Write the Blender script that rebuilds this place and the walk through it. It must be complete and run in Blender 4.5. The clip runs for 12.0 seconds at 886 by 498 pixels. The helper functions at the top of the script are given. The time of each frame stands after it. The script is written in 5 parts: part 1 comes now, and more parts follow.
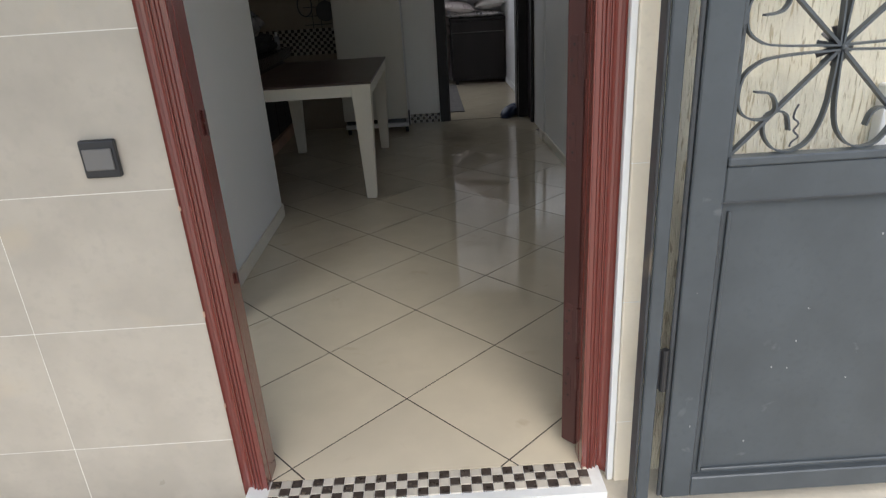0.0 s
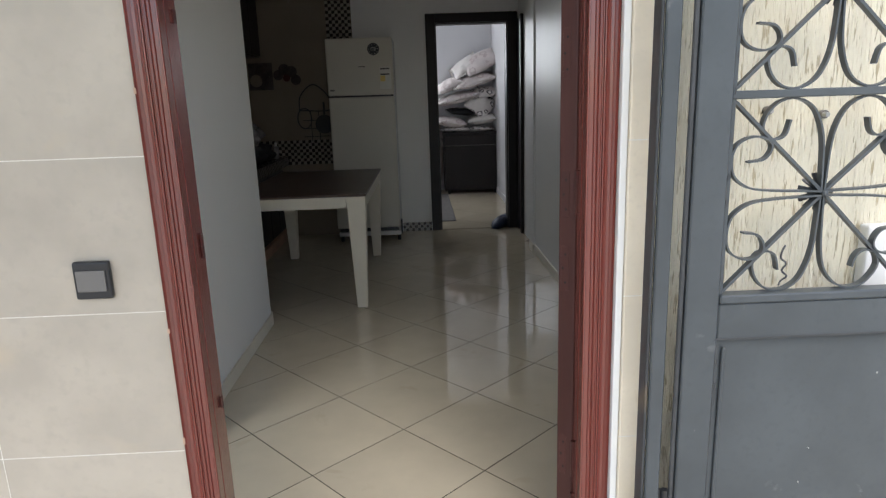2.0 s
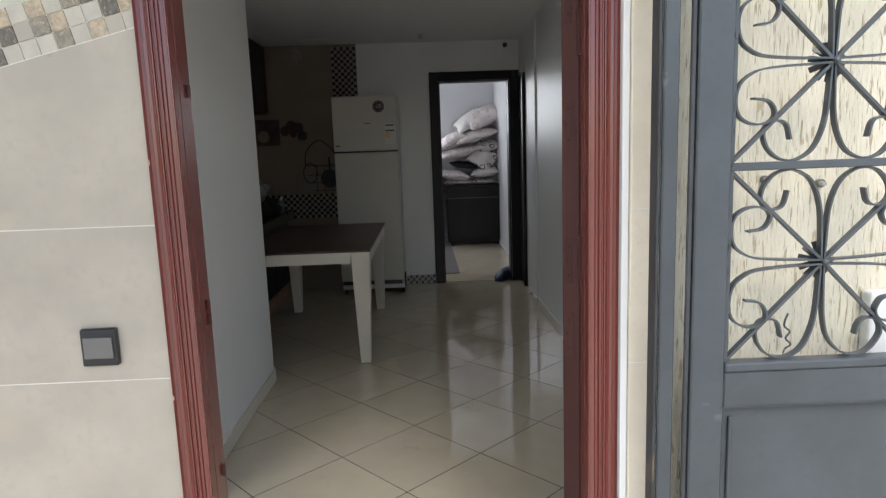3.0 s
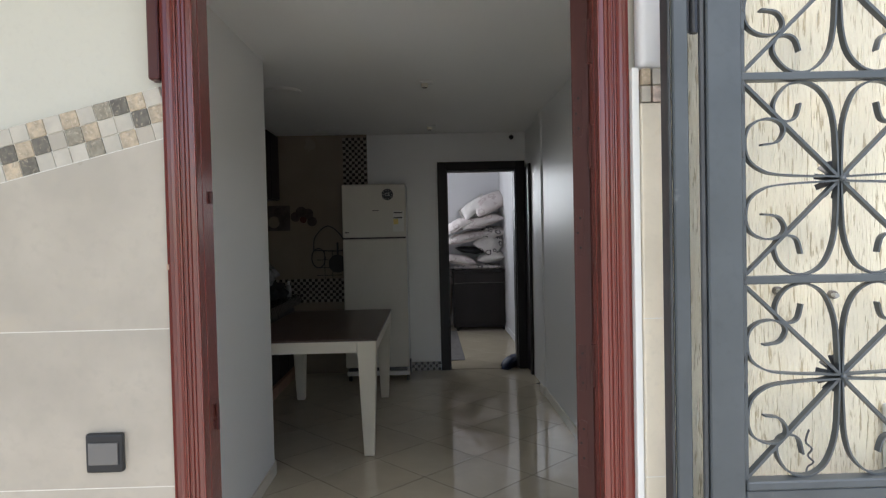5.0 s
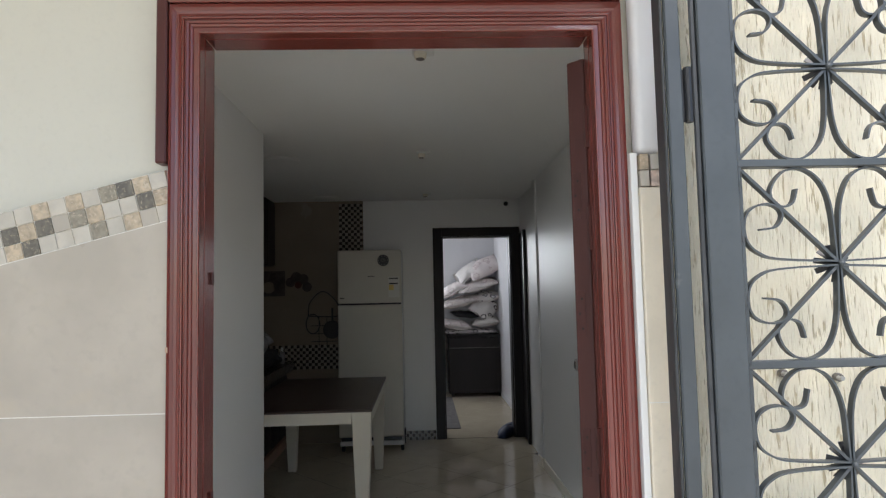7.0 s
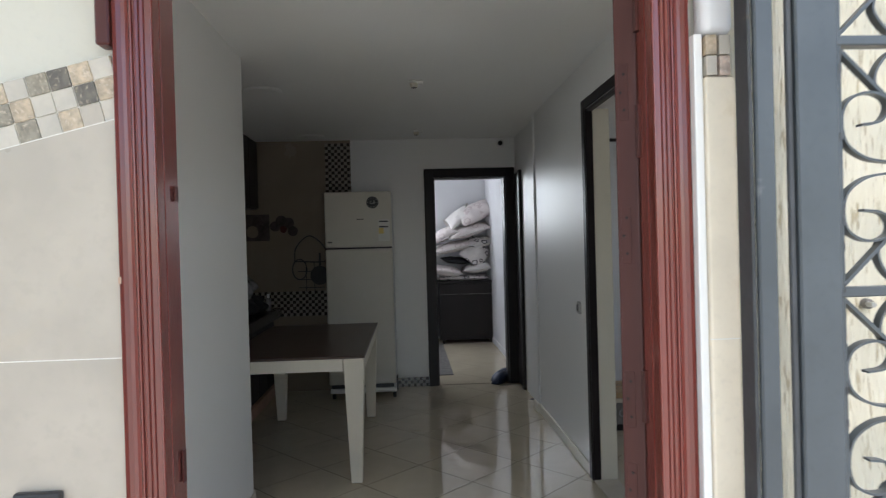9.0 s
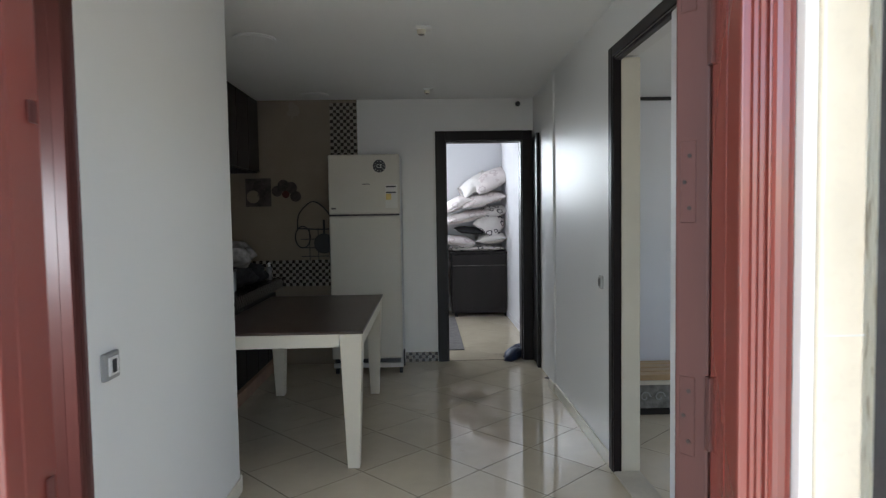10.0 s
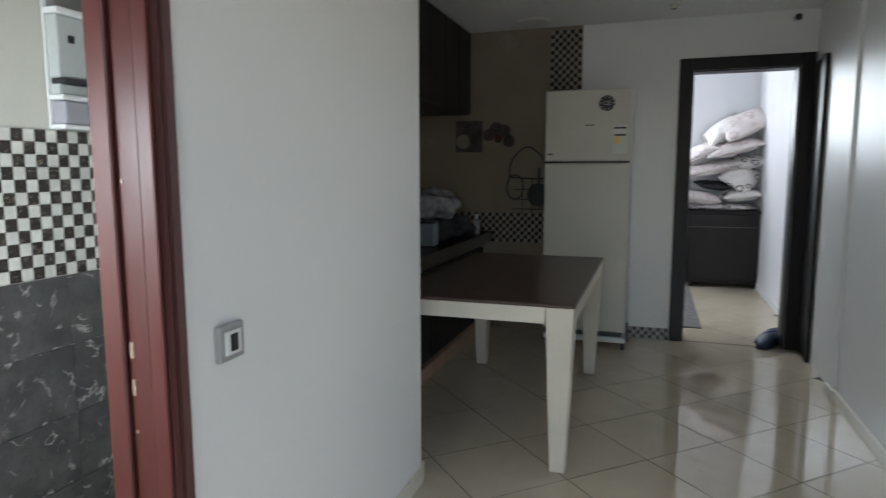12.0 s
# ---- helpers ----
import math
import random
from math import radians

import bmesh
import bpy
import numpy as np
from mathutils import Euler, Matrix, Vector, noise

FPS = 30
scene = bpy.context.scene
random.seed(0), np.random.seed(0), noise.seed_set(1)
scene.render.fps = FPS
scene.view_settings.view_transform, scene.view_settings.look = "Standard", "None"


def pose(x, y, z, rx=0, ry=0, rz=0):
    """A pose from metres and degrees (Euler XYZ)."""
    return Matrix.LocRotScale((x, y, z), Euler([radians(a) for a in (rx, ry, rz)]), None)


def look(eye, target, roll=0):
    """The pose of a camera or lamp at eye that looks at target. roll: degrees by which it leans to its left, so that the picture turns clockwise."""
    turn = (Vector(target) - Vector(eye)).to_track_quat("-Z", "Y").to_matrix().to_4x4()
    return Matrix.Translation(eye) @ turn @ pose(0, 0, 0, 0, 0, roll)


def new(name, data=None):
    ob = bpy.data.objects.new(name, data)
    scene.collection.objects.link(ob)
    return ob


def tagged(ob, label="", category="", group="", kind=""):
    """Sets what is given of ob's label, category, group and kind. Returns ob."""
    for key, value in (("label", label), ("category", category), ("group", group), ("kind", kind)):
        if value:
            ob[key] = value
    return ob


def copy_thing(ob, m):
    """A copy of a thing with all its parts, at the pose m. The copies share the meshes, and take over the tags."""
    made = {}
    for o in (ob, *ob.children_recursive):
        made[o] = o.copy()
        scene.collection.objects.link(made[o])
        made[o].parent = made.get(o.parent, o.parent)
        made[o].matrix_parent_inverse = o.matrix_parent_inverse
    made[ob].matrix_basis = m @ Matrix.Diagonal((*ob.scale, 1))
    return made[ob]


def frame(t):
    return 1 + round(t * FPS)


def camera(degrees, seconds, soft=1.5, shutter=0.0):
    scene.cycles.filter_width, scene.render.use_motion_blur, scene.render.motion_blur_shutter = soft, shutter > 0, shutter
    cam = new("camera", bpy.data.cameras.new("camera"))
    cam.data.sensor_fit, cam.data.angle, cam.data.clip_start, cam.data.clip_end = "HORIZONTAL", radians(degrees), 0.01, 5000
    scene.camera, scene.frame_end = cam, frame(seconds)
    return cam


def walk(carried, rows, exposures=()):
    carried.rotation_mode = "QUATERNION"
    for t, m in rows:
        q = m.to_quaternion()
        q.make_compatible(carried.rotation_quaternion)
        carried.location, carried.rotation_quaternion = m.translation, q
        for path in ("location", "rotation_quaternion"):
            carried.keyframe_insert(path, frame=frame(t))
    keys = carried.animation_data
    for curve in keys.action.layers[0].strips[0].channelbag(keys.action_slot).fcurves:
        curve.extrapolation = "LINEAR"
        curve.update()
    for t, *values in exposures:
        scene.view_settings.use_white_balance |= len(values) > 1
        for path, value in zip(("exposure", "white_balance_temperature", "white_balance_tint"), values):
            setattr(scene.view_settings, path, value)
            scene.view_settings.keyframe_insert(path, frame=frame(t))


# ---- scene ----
# the walk: seconds, x, y, z, yaw, pitch, roll
cam = camera(70.29, 12.0, soft=1.2, shutter=0.4)
ROWS = [
    (0, 0.068, -1.424, 1.267, -1.503, -22.432, 3.355),
    (0.5, 0.046, -1.420, 1.289, -1.435, -20.675, 2.510),
    (1, 0.049, -1.411, 1.293, -1.476, -17.968, 2.456),
    (1.5, 0.064, -1.409, 1.322, -1.712, -15.934, 2.285),
    (2, 0.062, -1.403, 1.324, -2.048, -13.207, 1.883),
    (2.5, 0.058, -1.417, 1.355, -1.858, -11.251, 1.923),
    (3, 0.060, -1.411, 1.367, -1.765, -8.756, 1.982),
    (5, 0.040, -1.414, 1.426, -1.311, -1.415, 1.285),
    (5.5, 0.041, -1.410, 1.440, -0.963, 0.489, 1.294),
    (6, 0.034, -1.412, 1.460, -0.742, 2.649, 1.069),
    (6.5, 0.037, -1.415, 1.473, -0.950, 4.944, 1.245),
    (8.5, -0.060, -1.280, 1.439, -5.241, -0.399, 0.278),
    (9, -0.030, -1.148, 1.414, -3.166, -0.465, 1.575),
    (9.5, 0.039, -0.970, 1.408, 0.400, -2.153, 1.244),
]
# the last steps through the door: seconds, eye, target, roll
STEPS = [
    (10, (0.042, -0.780, 1.380), (0.096, 1.217, 1.274), -0.9),
    (10.5, (-0.022, -0.565, 1.365), (0.072, 1.428, 1.229), -2.1),
    (11, (-0.001, -0.372, 1.341), (-0.24, 1.609, 1.201), -2.8),
    (11.5, (0.055, -0.194, 1.34), (-0.347, 1.754, 1.137), -1.0),
    (12, (-0.014, -0.051, 1.326), (-0.641, 1.833, 1.083), -0.1),
]
EXPOSURES = [(0.0, 0.43, 6350, 10), (1.5, 0.58, 6300, 10), (3.0, 0.66, 6250, 10), (5.0, 0.68, 6250, 10), (6.5, 0.60, 6250, 10), (8.5, 0.70, 6200, 10), (9.0, 0.96, 6100, 9), (9.5, 1.24, 6050, 9), (10.5, 1.80, 6000, 7), (11.0, 1.80, 5950, 7), (11.5, 1.80, 5950, 7), (12.0, 1.68, 6000, 7)]
walk(cam, [(t, pose(x, y, z, 90 + pitch, roll, yaw)) for t, x, y, z, yaw, pitch, roll in ROWS]
     + [(t, look(eye, target, roll)) for t, eye, target, roll in STEPS], EXPOSURES)

# ---- light ----
world = bpy.data.worlds.new("sky")
scene.world = world
world.use_nodes = True
wn = world.node_tree.nodes
sky = wn.new("ShaderNodeTexSky")
sky.sky_type, sky.sun_disc = "NISHITA", False
sky.sun_elevation, sky.sun_rotation = radians(50), radians(179)
wn["Background"].inputs[1].default_value = 0.15
world.node_tree.links.new(sky.outputs[0], wn["Background"].inputs[0])


def sun_lamp():
    data = bpy.data.lights.new("sun", "SUN")
    data.energy, data.angle, data.color = 3.1, radians(45), (1.0, 0.94, 0.86)
    ob = new("sun", data)
    ob.matrix_world = look((0, 0, 0), (-0.017 * 0.643, 1.0 * 0.643, -0.766))
    return ob


sun_lamp()


def window_light(name, at, target, w, h, power, colour=(0.93, 0.97, 1.0)):
    data = bpy.data.lights.new(name, "AREA")
    data.shape, data.size, data.size_y = "RECTANGLE", w, h
    data.energy, data.color = power, colour
    ob = new(name, data)
    ob.matrix_world = look(at, target)
    return ob


# daylight in the unseen windows of the far room and the side room
window_light("window_light_far_room", (-0.42, 8.26, 2.03), (-0.42, 5.0, 2.03), 0.95, 0.84, 12.5, (0.97, 0.98, 1.0))
window_light("window_light_side_room", (3.42, 2.3, 1.5), (1.2, 2.4, 1.1), 1.1, 1.2, 1.7, (1.0, 0.93, 0.83))
# added fill lamp for the bathroom tiles; no window stands behind it
window_light("fill_light_bathroom", (-1.35, 0.14, 1.3), (-1.5, 1.4, 0.5), 0.4, 0.5, 6.6)

# ---- materials ----


def material(name, colour, rough=0.5, metal=0.0, var=0.08, scale=5.0, bump=0.1, grain=70.0, dirt=None, dirt_amount=0.0, dirt_scale=3.0,
             stretch=(1, 1, 1), spec=0.5, each=0.0, depth=0.004, coat=0.0):
    """A surface with variation at two scales, stains and fine relief."""
    m = bpy.data.materials.new(name)
    m.use_nodes = True
    n, l = m.node_tree.nodes, m.node_tree.links
    b = n["Principled BSDF"]
    b.inputs["Metallic"].default_value = metal
    b.inputs["Specular IOR Level"].default_value = spec
    b.inputs["Coat Weight"].default_value = coat
    b.inputs["Coat Roughness"].default_value = 0.12
    tc, mp, info = n.new("ShaderNodeTexCoord"), n.new("ShaderNodeMapping"), n.new("ShaderNodeObjectInfo")
    mp.inputs["Scale"].default_value = stretch
    add, mul = n.new("ShaderNodeVectorMath"), n.new("ShaderNodeVectorMath")
    mul.operation = "SCALE"
    mul.inputs[0].default_value = (13.7, 7.9, 21.3)
    l.new(info.outputs["Random"], mul.inputs["Scale"])
    l.new(tc.outputs["Object"], add.inputs[0])
    l.new(mul.outputs[0], add.inputs[1])
    l.new(add.outputs[0], mp.inputs["Vector"])

    def noise_node(s, detail=4.0):
        t = n.new("ShaderNodeTexNoise")
        t.inputs["Scale"].default_value, t.inputs["Detail"].default_value = s, detail
        l.new(mp.outputs[0], t.inputs["Vector"])
        return t

    def mix(fac, a, c, lo=0.35, hi=0.65):
        r, x = n.new("ShaderNodeMapRange"), n.new("ShaderNodeMix")
        x.data_type = "RGBA"
        r.inputs["From Min"].default_value, r.inputs["From Max"].default_value = lo, hi
        l.new(fac, r.inputs["Value"])
        l.new(r.outputs[0], x.inputs["Factor"])
        for sock, v in ((x.inputs["A"], a), (x.inputs["B"], c)):
            if isinstance(v, tuple):
                sock.default_value = (*v, 1)
            else:
                l.new(v, sock)
        return x.outputs["Result"]

    big, fine = noise_node(scale), noise_node(grain, 6.0)
    dark, light = tuple(c * (1 - var) for c in colour), tuple(min(1, c * (1 + var)) for c in colour)
    out = mix(big.outputs["Fac"], dark, light)
    out = mix(fine.outputs["Fac"], out, tuple(c * (1 - 1.5 * var) for c in colour), 0.52, 0.95)
    if dirt:
        d = noise_node(dirt_scale, 8.0)
        d.inputs["Distortion"].default_value = 0.6
        out = mix(d.outputs["Fac"], out, dirt, 0.72 - dirt_amount * 0.35, 0.78)
    if each:
        h = n.new("ShaderNodeHueSaturation")
        r = n.new("ShaderNodeMapRange")
        r.inputs["To Min"].default_value, r.inputs["To Max"].default_value = 1 - each, 1 + each
        l.new(info.outputs["Random"], r.inputs["Value"])
        l.new(r.outputs[0], h.inputs["Value"])
        l.new(out, h.inputs["Color"])
        out = h.outputs[0]
    l.new(out, b.inputs["Base Color"])
    r = n.new("ShaderNodeMapRange")
    r.inputs["To Min"].default_value, r.inputs["To Max"].default_value = rough * 0.8, min(1, rough * 1.25)
    l.new(big.outputs["Fac"], r.inputs["Value"])
    l.new(r.outputs[0], b.inputs["Roughness"])
    bp = n.new("ShaderNodeBump")
    bp.inputs["Strength"].default_value, bp.inputs["Distance"].default_value = bump, depth
    l.new(fine.outputs["Fac"], bp.inputs["Height"])
    l.new(bp.outputs[0], b.inputs["Normal"])
    return m


def veined(name, base, vein, rough=0.2, scale=4.0, width=0.03, each=0.05):
    """Polished stone: cloudy base with thin broken veins."""
    m = material(name, base, rough, var=0.25, scale=scale * 1.5, bump=0.03, each=each)
    n, l = m.node_tree.nodes, m.node_tree.links
    b = n["Principled BSDF"]
    before = b.inputs["Base Color"].links[0].from_socket
    vec = [x for x in n if x.type == "MAPPING"][0].outputs[0]
    t, t2 = n.new("ShaderNodeTexNoise"), n.new("ShaderNodeTexNoise")
    t.inputs["Scale"].default_value, t.inputs["Detail"].default_value, t.inputs["Distortion"].default_value = scale, 9.0, 1.2
    t2.inputs["Scale"].default_value, t2.inputs["Detail"].default_value = scale * 2.2, 3.0
    l.new(vec, t.inputs["Vector"])
    l.new(vec, t2.inputs["Vector"])
    sub, ab, rg, gate, x = (n.new("ShaderNodeMath"), n.new("ShaderNodeMath"), n.new("ShaderNodeMapRange"), n.new("ShaderNodeMapRange"), n.new("ShaderNodeMix"))
    sub.operation, ab.operation = "SUBTRACT", "ABSOLUTE"
    sub.inputs[1].default_value = 0.5
    l.new(t.outputs["Fac"], sub.inputs[0])
    l.new(sub.outputs[0], ab.inputs[0])
    rg.inputs["From Min"].default_value, rg.inputs["From Max"].default_value = 0.0, width
    rg.inputs["To Min"].default_value, rg.inputs["To Max"].default_value = 1.0, 0.0
    l.new(ab.outputs[0], rg.inputs["Value"])
    gate.inputs["From Min"].default_value, gate.inputs["From Max"].default_value = 0.5, 0.62
    l.new(t2.outputs["Fac"], gate.inputs["Value"])
    mul = n.new("ShaderNodeMath")
    mul.operation = "MULTIPLY"
    l.new(rg.outputs[0], mul.inputs[0])
    l.new(gate.outputs[0], mul.inputs[1])
    x.data_type = "RGBA"
    x.inputs["B"].default_value = (*vein, 1)
    l.new(before, x.inputs["A"])
    l.new(mul.outputs[0], x.inputs["Factor"])
    l.new(x.outputs["Result"], b.inputs["Base Color"])
    return m


WALL = material("satin_white_paint", (0.84, 0.835, 0.815), 0.37, var=0.004, scale=0.8, bump=0.06, grain=160, depth=0.001, spec=0.5)
WALL_FAR = material("white_paint", (0.82, 0.82, 0.84), 0.45, var=0.02, scale=1.5, bump=0.06, grain=160, depth=0.001)
CEIL = material("matt_ceiling_paint", (0.9, 0.9, 0.885), 0.8, var=0.01, scale=1.2, bump=0.08, grain=120, depth=0.001)
CREAM = material("cream_masonry_paint", (0.64, 0.62, 0.54), 0.65, var=0.03, scale=1.5, bump=0.12, grain=90, depth=0.002)
FACADE_TILE = material("cream_facade_tile", (0.475, 0.42, 0.345), 0.3, var=0.07, scale=7, bump=0.04, grain=40, dirt=(0.52, 0.44, 0.33), dirt_amount=0.28, dirt_scale=4.0, each=0.025, depth=0.002)
FACADE_GROUT = material("pale_grout", (0.80, 0.77, 0.70), 0.8, var=0.06, bump=0.2)
FLOOR_TILE = material("polished_cream_floor_tile", (0.65, 0.57, 0.43), 0.045, spec=0.8, var=0.035, scale=6, bump=0.012, grain=9, each=0.03, depth=0.002, dirt=(0.55, 0.46, 0.33), dirt_amount=0.2, dirt_scale=5.0)
FLOOR_GROUT = material("brown_floor_grout", (0.06, 0.048, 0.038), 0.8, var=0.2, bump=0.3)
RED = material("oxblood_gloss_paint", (0.175, 0.041, 0.031), 0.2, spec=0.6, coat=0.6, var=0.03, scale=9, bump=0.006, grain=28, dirt=(0.12, 0.03, 0.03), dirt_amount=0.05, dirt_scale=14, stretch=(1, 1, 0.15), depth=0.002)
# the oxblood paint darkened for the door leaf, its shade put into the colour
LEAF_RED = material("shaded_oxblood_paint", (0.072, 0.028, 0.024), 0.4, spec=0.3, var=0.12, scale=9, bump=0.08, grain=28, stretch=(1, 1, 0.15), depth=0.002)
# RED again but deeper: dimness of the bathroom frame is put into this colour
RED_DARK = material("darkened_oxblood_gloss", (0.085, 0.024, 0.020), 0.35, spec=0.35, var=0.12, scale=9, bump=0.08, grain=28, stretch=(1, 1, 0.15), depth=0.002)
CHIP = material("bare_wood_chip", (0.52, 0.34, 0.24), 0.7, var=0.15, bump=0.2)
BRASS = material("worn_brass", (0.27, 0.19, 0.14), 0.5, metal=0.3, var=0.2, bump=0.1)
GAP = material("dark_seam", (0.02, 0.018, 0.017), 0.8, var=0.2)
IRON = material("slate_grey_iron_paint", (0.060, 0.069, 0.076), 0.38, var=0.12, scale=6, bump=0.10, grain=60, dirt=(0.19, 0.20, 0.21), dirt_amount=0.12, dirt_scale=9, depth=0.002)
IRON_EDGE = material("worn_dark_iron", (0.045, 0.048, 0.052), 0.5, var=0.25, scale=8, bump=0.2, dirt=(0.22, 0.17, 0.11), dirt_amount=0.08)
BLACK_WOOD = material("dark_wenge_wood", (0.014, 0.010, 0.0105), 0.4, var=0.25, scale=4, bump=0.06, grain=50, stretch=(1, 1, 0.12), depth=0.001, spec=0.3)
TABLE_TOP = material("dark_brown_laminate", (0.085, 0.055, 0.044), 0.32, var=0.18, scale=5, bump=0.05, grain=40, stretch=(1, 0.1, 1), depth=0.001)
IVORY = material("ivory_lacquer", (0.74, 0.69, 0.58), 0.35, var=0.03, bump=0.04)
FRIDGE = material("white_enamel", (0.66, 0.63, 0.555), 0.35, var=0.015, bump=0.08, grain=220, depth=0.0005)
FRIDGE_SIDE = material("grey_white_enamel", (0.68, 0.68, 0.68), 0.4, var=0.02, bump=0.08, grain=220, depth=0.0005)
BLACK = material("black_plastic", (0.02, 0.02, 0.022), 0.35, var=0.1, bump=0.04)
GREY = material("warm_grey_plastic", (0.16, 0.15, 0.14), 0.4, var=0.04, bump=0.03)
SILVER = material("silver_plastic", (0.42, 0.42, 0.41), 0.35, metal=0.4, var=0.04, bump=0.03)
WHITE = material("white_plastic", (0.78, 0.78, 0.76), 0.35, var=0.02, bump=0.03)
CHROME = material("brushed_nickel", (0.55, 0.53, 0.5), 0.25, metal=1.0, var=0.06, bump=0.03)
MOS_WHITE = material("white_marble_mosaic", (0.70, 0.68, 0.62), 0.25, var=0.08, scale=25, bump=0.04, each=0.06)
# pale mosaic lowered in colour to carry the dim light of the kitchen
MOS_IVORY = material("dimmed_ivory_mosaic", (0.34, 0.30, 0.245), 0.3, var=0.1, scale=25, bump=0.04, each=0.08)
MOS_DARK = veined("dark_marble_mosaic", (0.035, 0.028, 0.024), (0.30, 0.25, 0.18), 0.25, 40, 0.03)
MOS_OCHRE = veined("ochre_marble_mosaic", (0.50, 0.40, 0.28), (0.66, 0.56, 0.44), 0.3, 50, 0.05)
MOS_GREY = veined("grey_marble_mosaic", (0.27, 0.235, 0.175), (0.56, 0.46, 0.34), 0.3, 50, 0.05)
MARBLE = veined("black_marble_tile", (0.080, 0.077, 0.073), (0.42, 0.39, 0.36), 0.22, 7.0, 0.022)
# beige tile with the kitchen's light falloff taken into its base colour
KITCHEN_TILE = material("dimmed_beige_kitchen_tile", (0.29, 0.245, 0.19), 0.25, var=0.06, scale=3, bump=0.03, dirt=(0.26, 0.21, 0.16), dirt_amount=0.2)
SILL = material("white_marble_sill", (0.72, 0.72, 0.70), 0.3, var=0.06, bump=0.04)
PAVING = material("pale_paving", (0.53, 0.485, 0.405), 0.7, var=0.12, bump=0.2)
PINE = material("pine_slat", (0.52, 0.36, 0.20), 0.5, var=0.15, scale=4, bump=0.08, stretch=(0.1, 1, 1), each=0.08)
CARVED = material("silver_grey_carving", (0.25, 0.24, 0.22), 0.45, var=0.3, scale=20, bump=0.3)
FABRIC = material("white_print_fabric", (0.74, 0.69, 0.67), 0.9, var=0.06, scale=8, bump=0.25, grain=140, dirt=(0.06, 0.05, 0.06), dirt_amount=0.46, dirt_scale=9)
FABRIC_WHITE = material("white_cotton", (0.78, 0.74, 0.71), 0.9, var=0.05, scale=8, bump=0.25, grain=140)


def printed(name, base, ink, scale):
    """Cotton with small inked ring motifs."""
    m = material(name, base, 0.9, var=0.07, scale=8, bump=0.25, grain=140)
    n, l = m.node_tree.nodes, m.node_tree.links
    b = n["Principled BSDF"]
    before = b.inputs["Base Color"].links[0].from_socket
    vec = [x for x in n if x.type == "MAPPING"][0].outputs[0]
    v, t, add, r1, r2, mul, x = (n.new("ShaderNodeTexVoronoi"), n.new("ShaderNodeTexNoise"), n.new("ShaderNodeMath"), n.new("ShaderNodeMapRange"), n.new("ShaderNodeMapRange"), n.new("ShaderNodeMath"), n.new("ShaderNodeMix"))
    v.inputs["Scale"].default_value, t.inputs["Scale"].default_value = scale, scale * 4
    l.new(vec, v.inputs["Vector"])
    l.new(vec, t.inputs["Vector"])
    add.operation, add.inputs[1].default_value, add.use_clamp = "MULTIPLY_ADD", 0.35, False
    l.new(t.outputs["Fac"], add.inputs[0])
    l.new(v.outputs["Distance"], add.inputs[2])
    r1.inputs["From Min"].default_value, r1.inputs["From Max"].default_value = 0.40, 0.43
    r2.inputs["From Min"].default_value, r2.inputs["From Max"].default_value = 0.56, 0.53
    for r in (r1, r2):
        l.new(add.outputs[0], r.inputs["Value"])
    mul.operation = "MULTIPLY"
    l.new(r1.outputs[0], mul.inputs[0])
    l.new(r2.outputs[0], mul.inputs[1])
    x.data_type = "RGBA"
    x.inputs["B"].default_value = (*ink, 1)
    l.new(before, x.inputs["A"])
    l.new(mul.outputs[0], x.inputs["Factor"])
    l.new(x.outputs["Result"], b.inputs["Base Color"])
    return m


PRINT = printed("motif_print_cotton", (0.74, 0.70, 0.68), (0.05, 0.04, 0.05), 9)
PRINT_PINK = printed("pale_motif_cotton", (0.75, 0.68, 0.66), (0.60, 0.51, 0.50), 7)
RUG = material("grey_woven_rug", (0.14, 0.13, 0.125), 0.95, var=0.3, scale=25, bump=0.6, grain=130)
BLUE = material("navy_rubber", (0.02, 0.035, 0.085), 0.5, var=0.1, bump=0.08)
YELLOW = material("yellow_label", (0.78, 0.62, 0.22), 0.5, var=0.03)
PAPER = material("paper_label", (0.74, 0.73, 0.68), 0.5, var=0.02)
INK = material("black_ink", (0.03, 0.03, 0.035), 0.5, var=0.05)
BAG = material("clear_crumpled_film", (0.30, 0.29, 0.29), 0.18, var=0.3, scale=14, bump=0.6, grain=22)
DARK_CLOTH = material("dark_cloth", (0.03, 0.03, 0.035), 0.8, var=0.3, scale=10, bump=0.3)
PANEL_GREY = material("pale_grey_plastic", (0.50, 0.52, 0.50), 0.4, var=0.04, bump=0.03)
LILAC = material("smoked_lilac_plastic", (0.36, 0.35, 0.38), 0.3, var=0.06, bump=0.03)
BLUE_GREY = material("blue_grey_plastic", (0.23, 0.27, 0.30), 0.35, var=0.05)


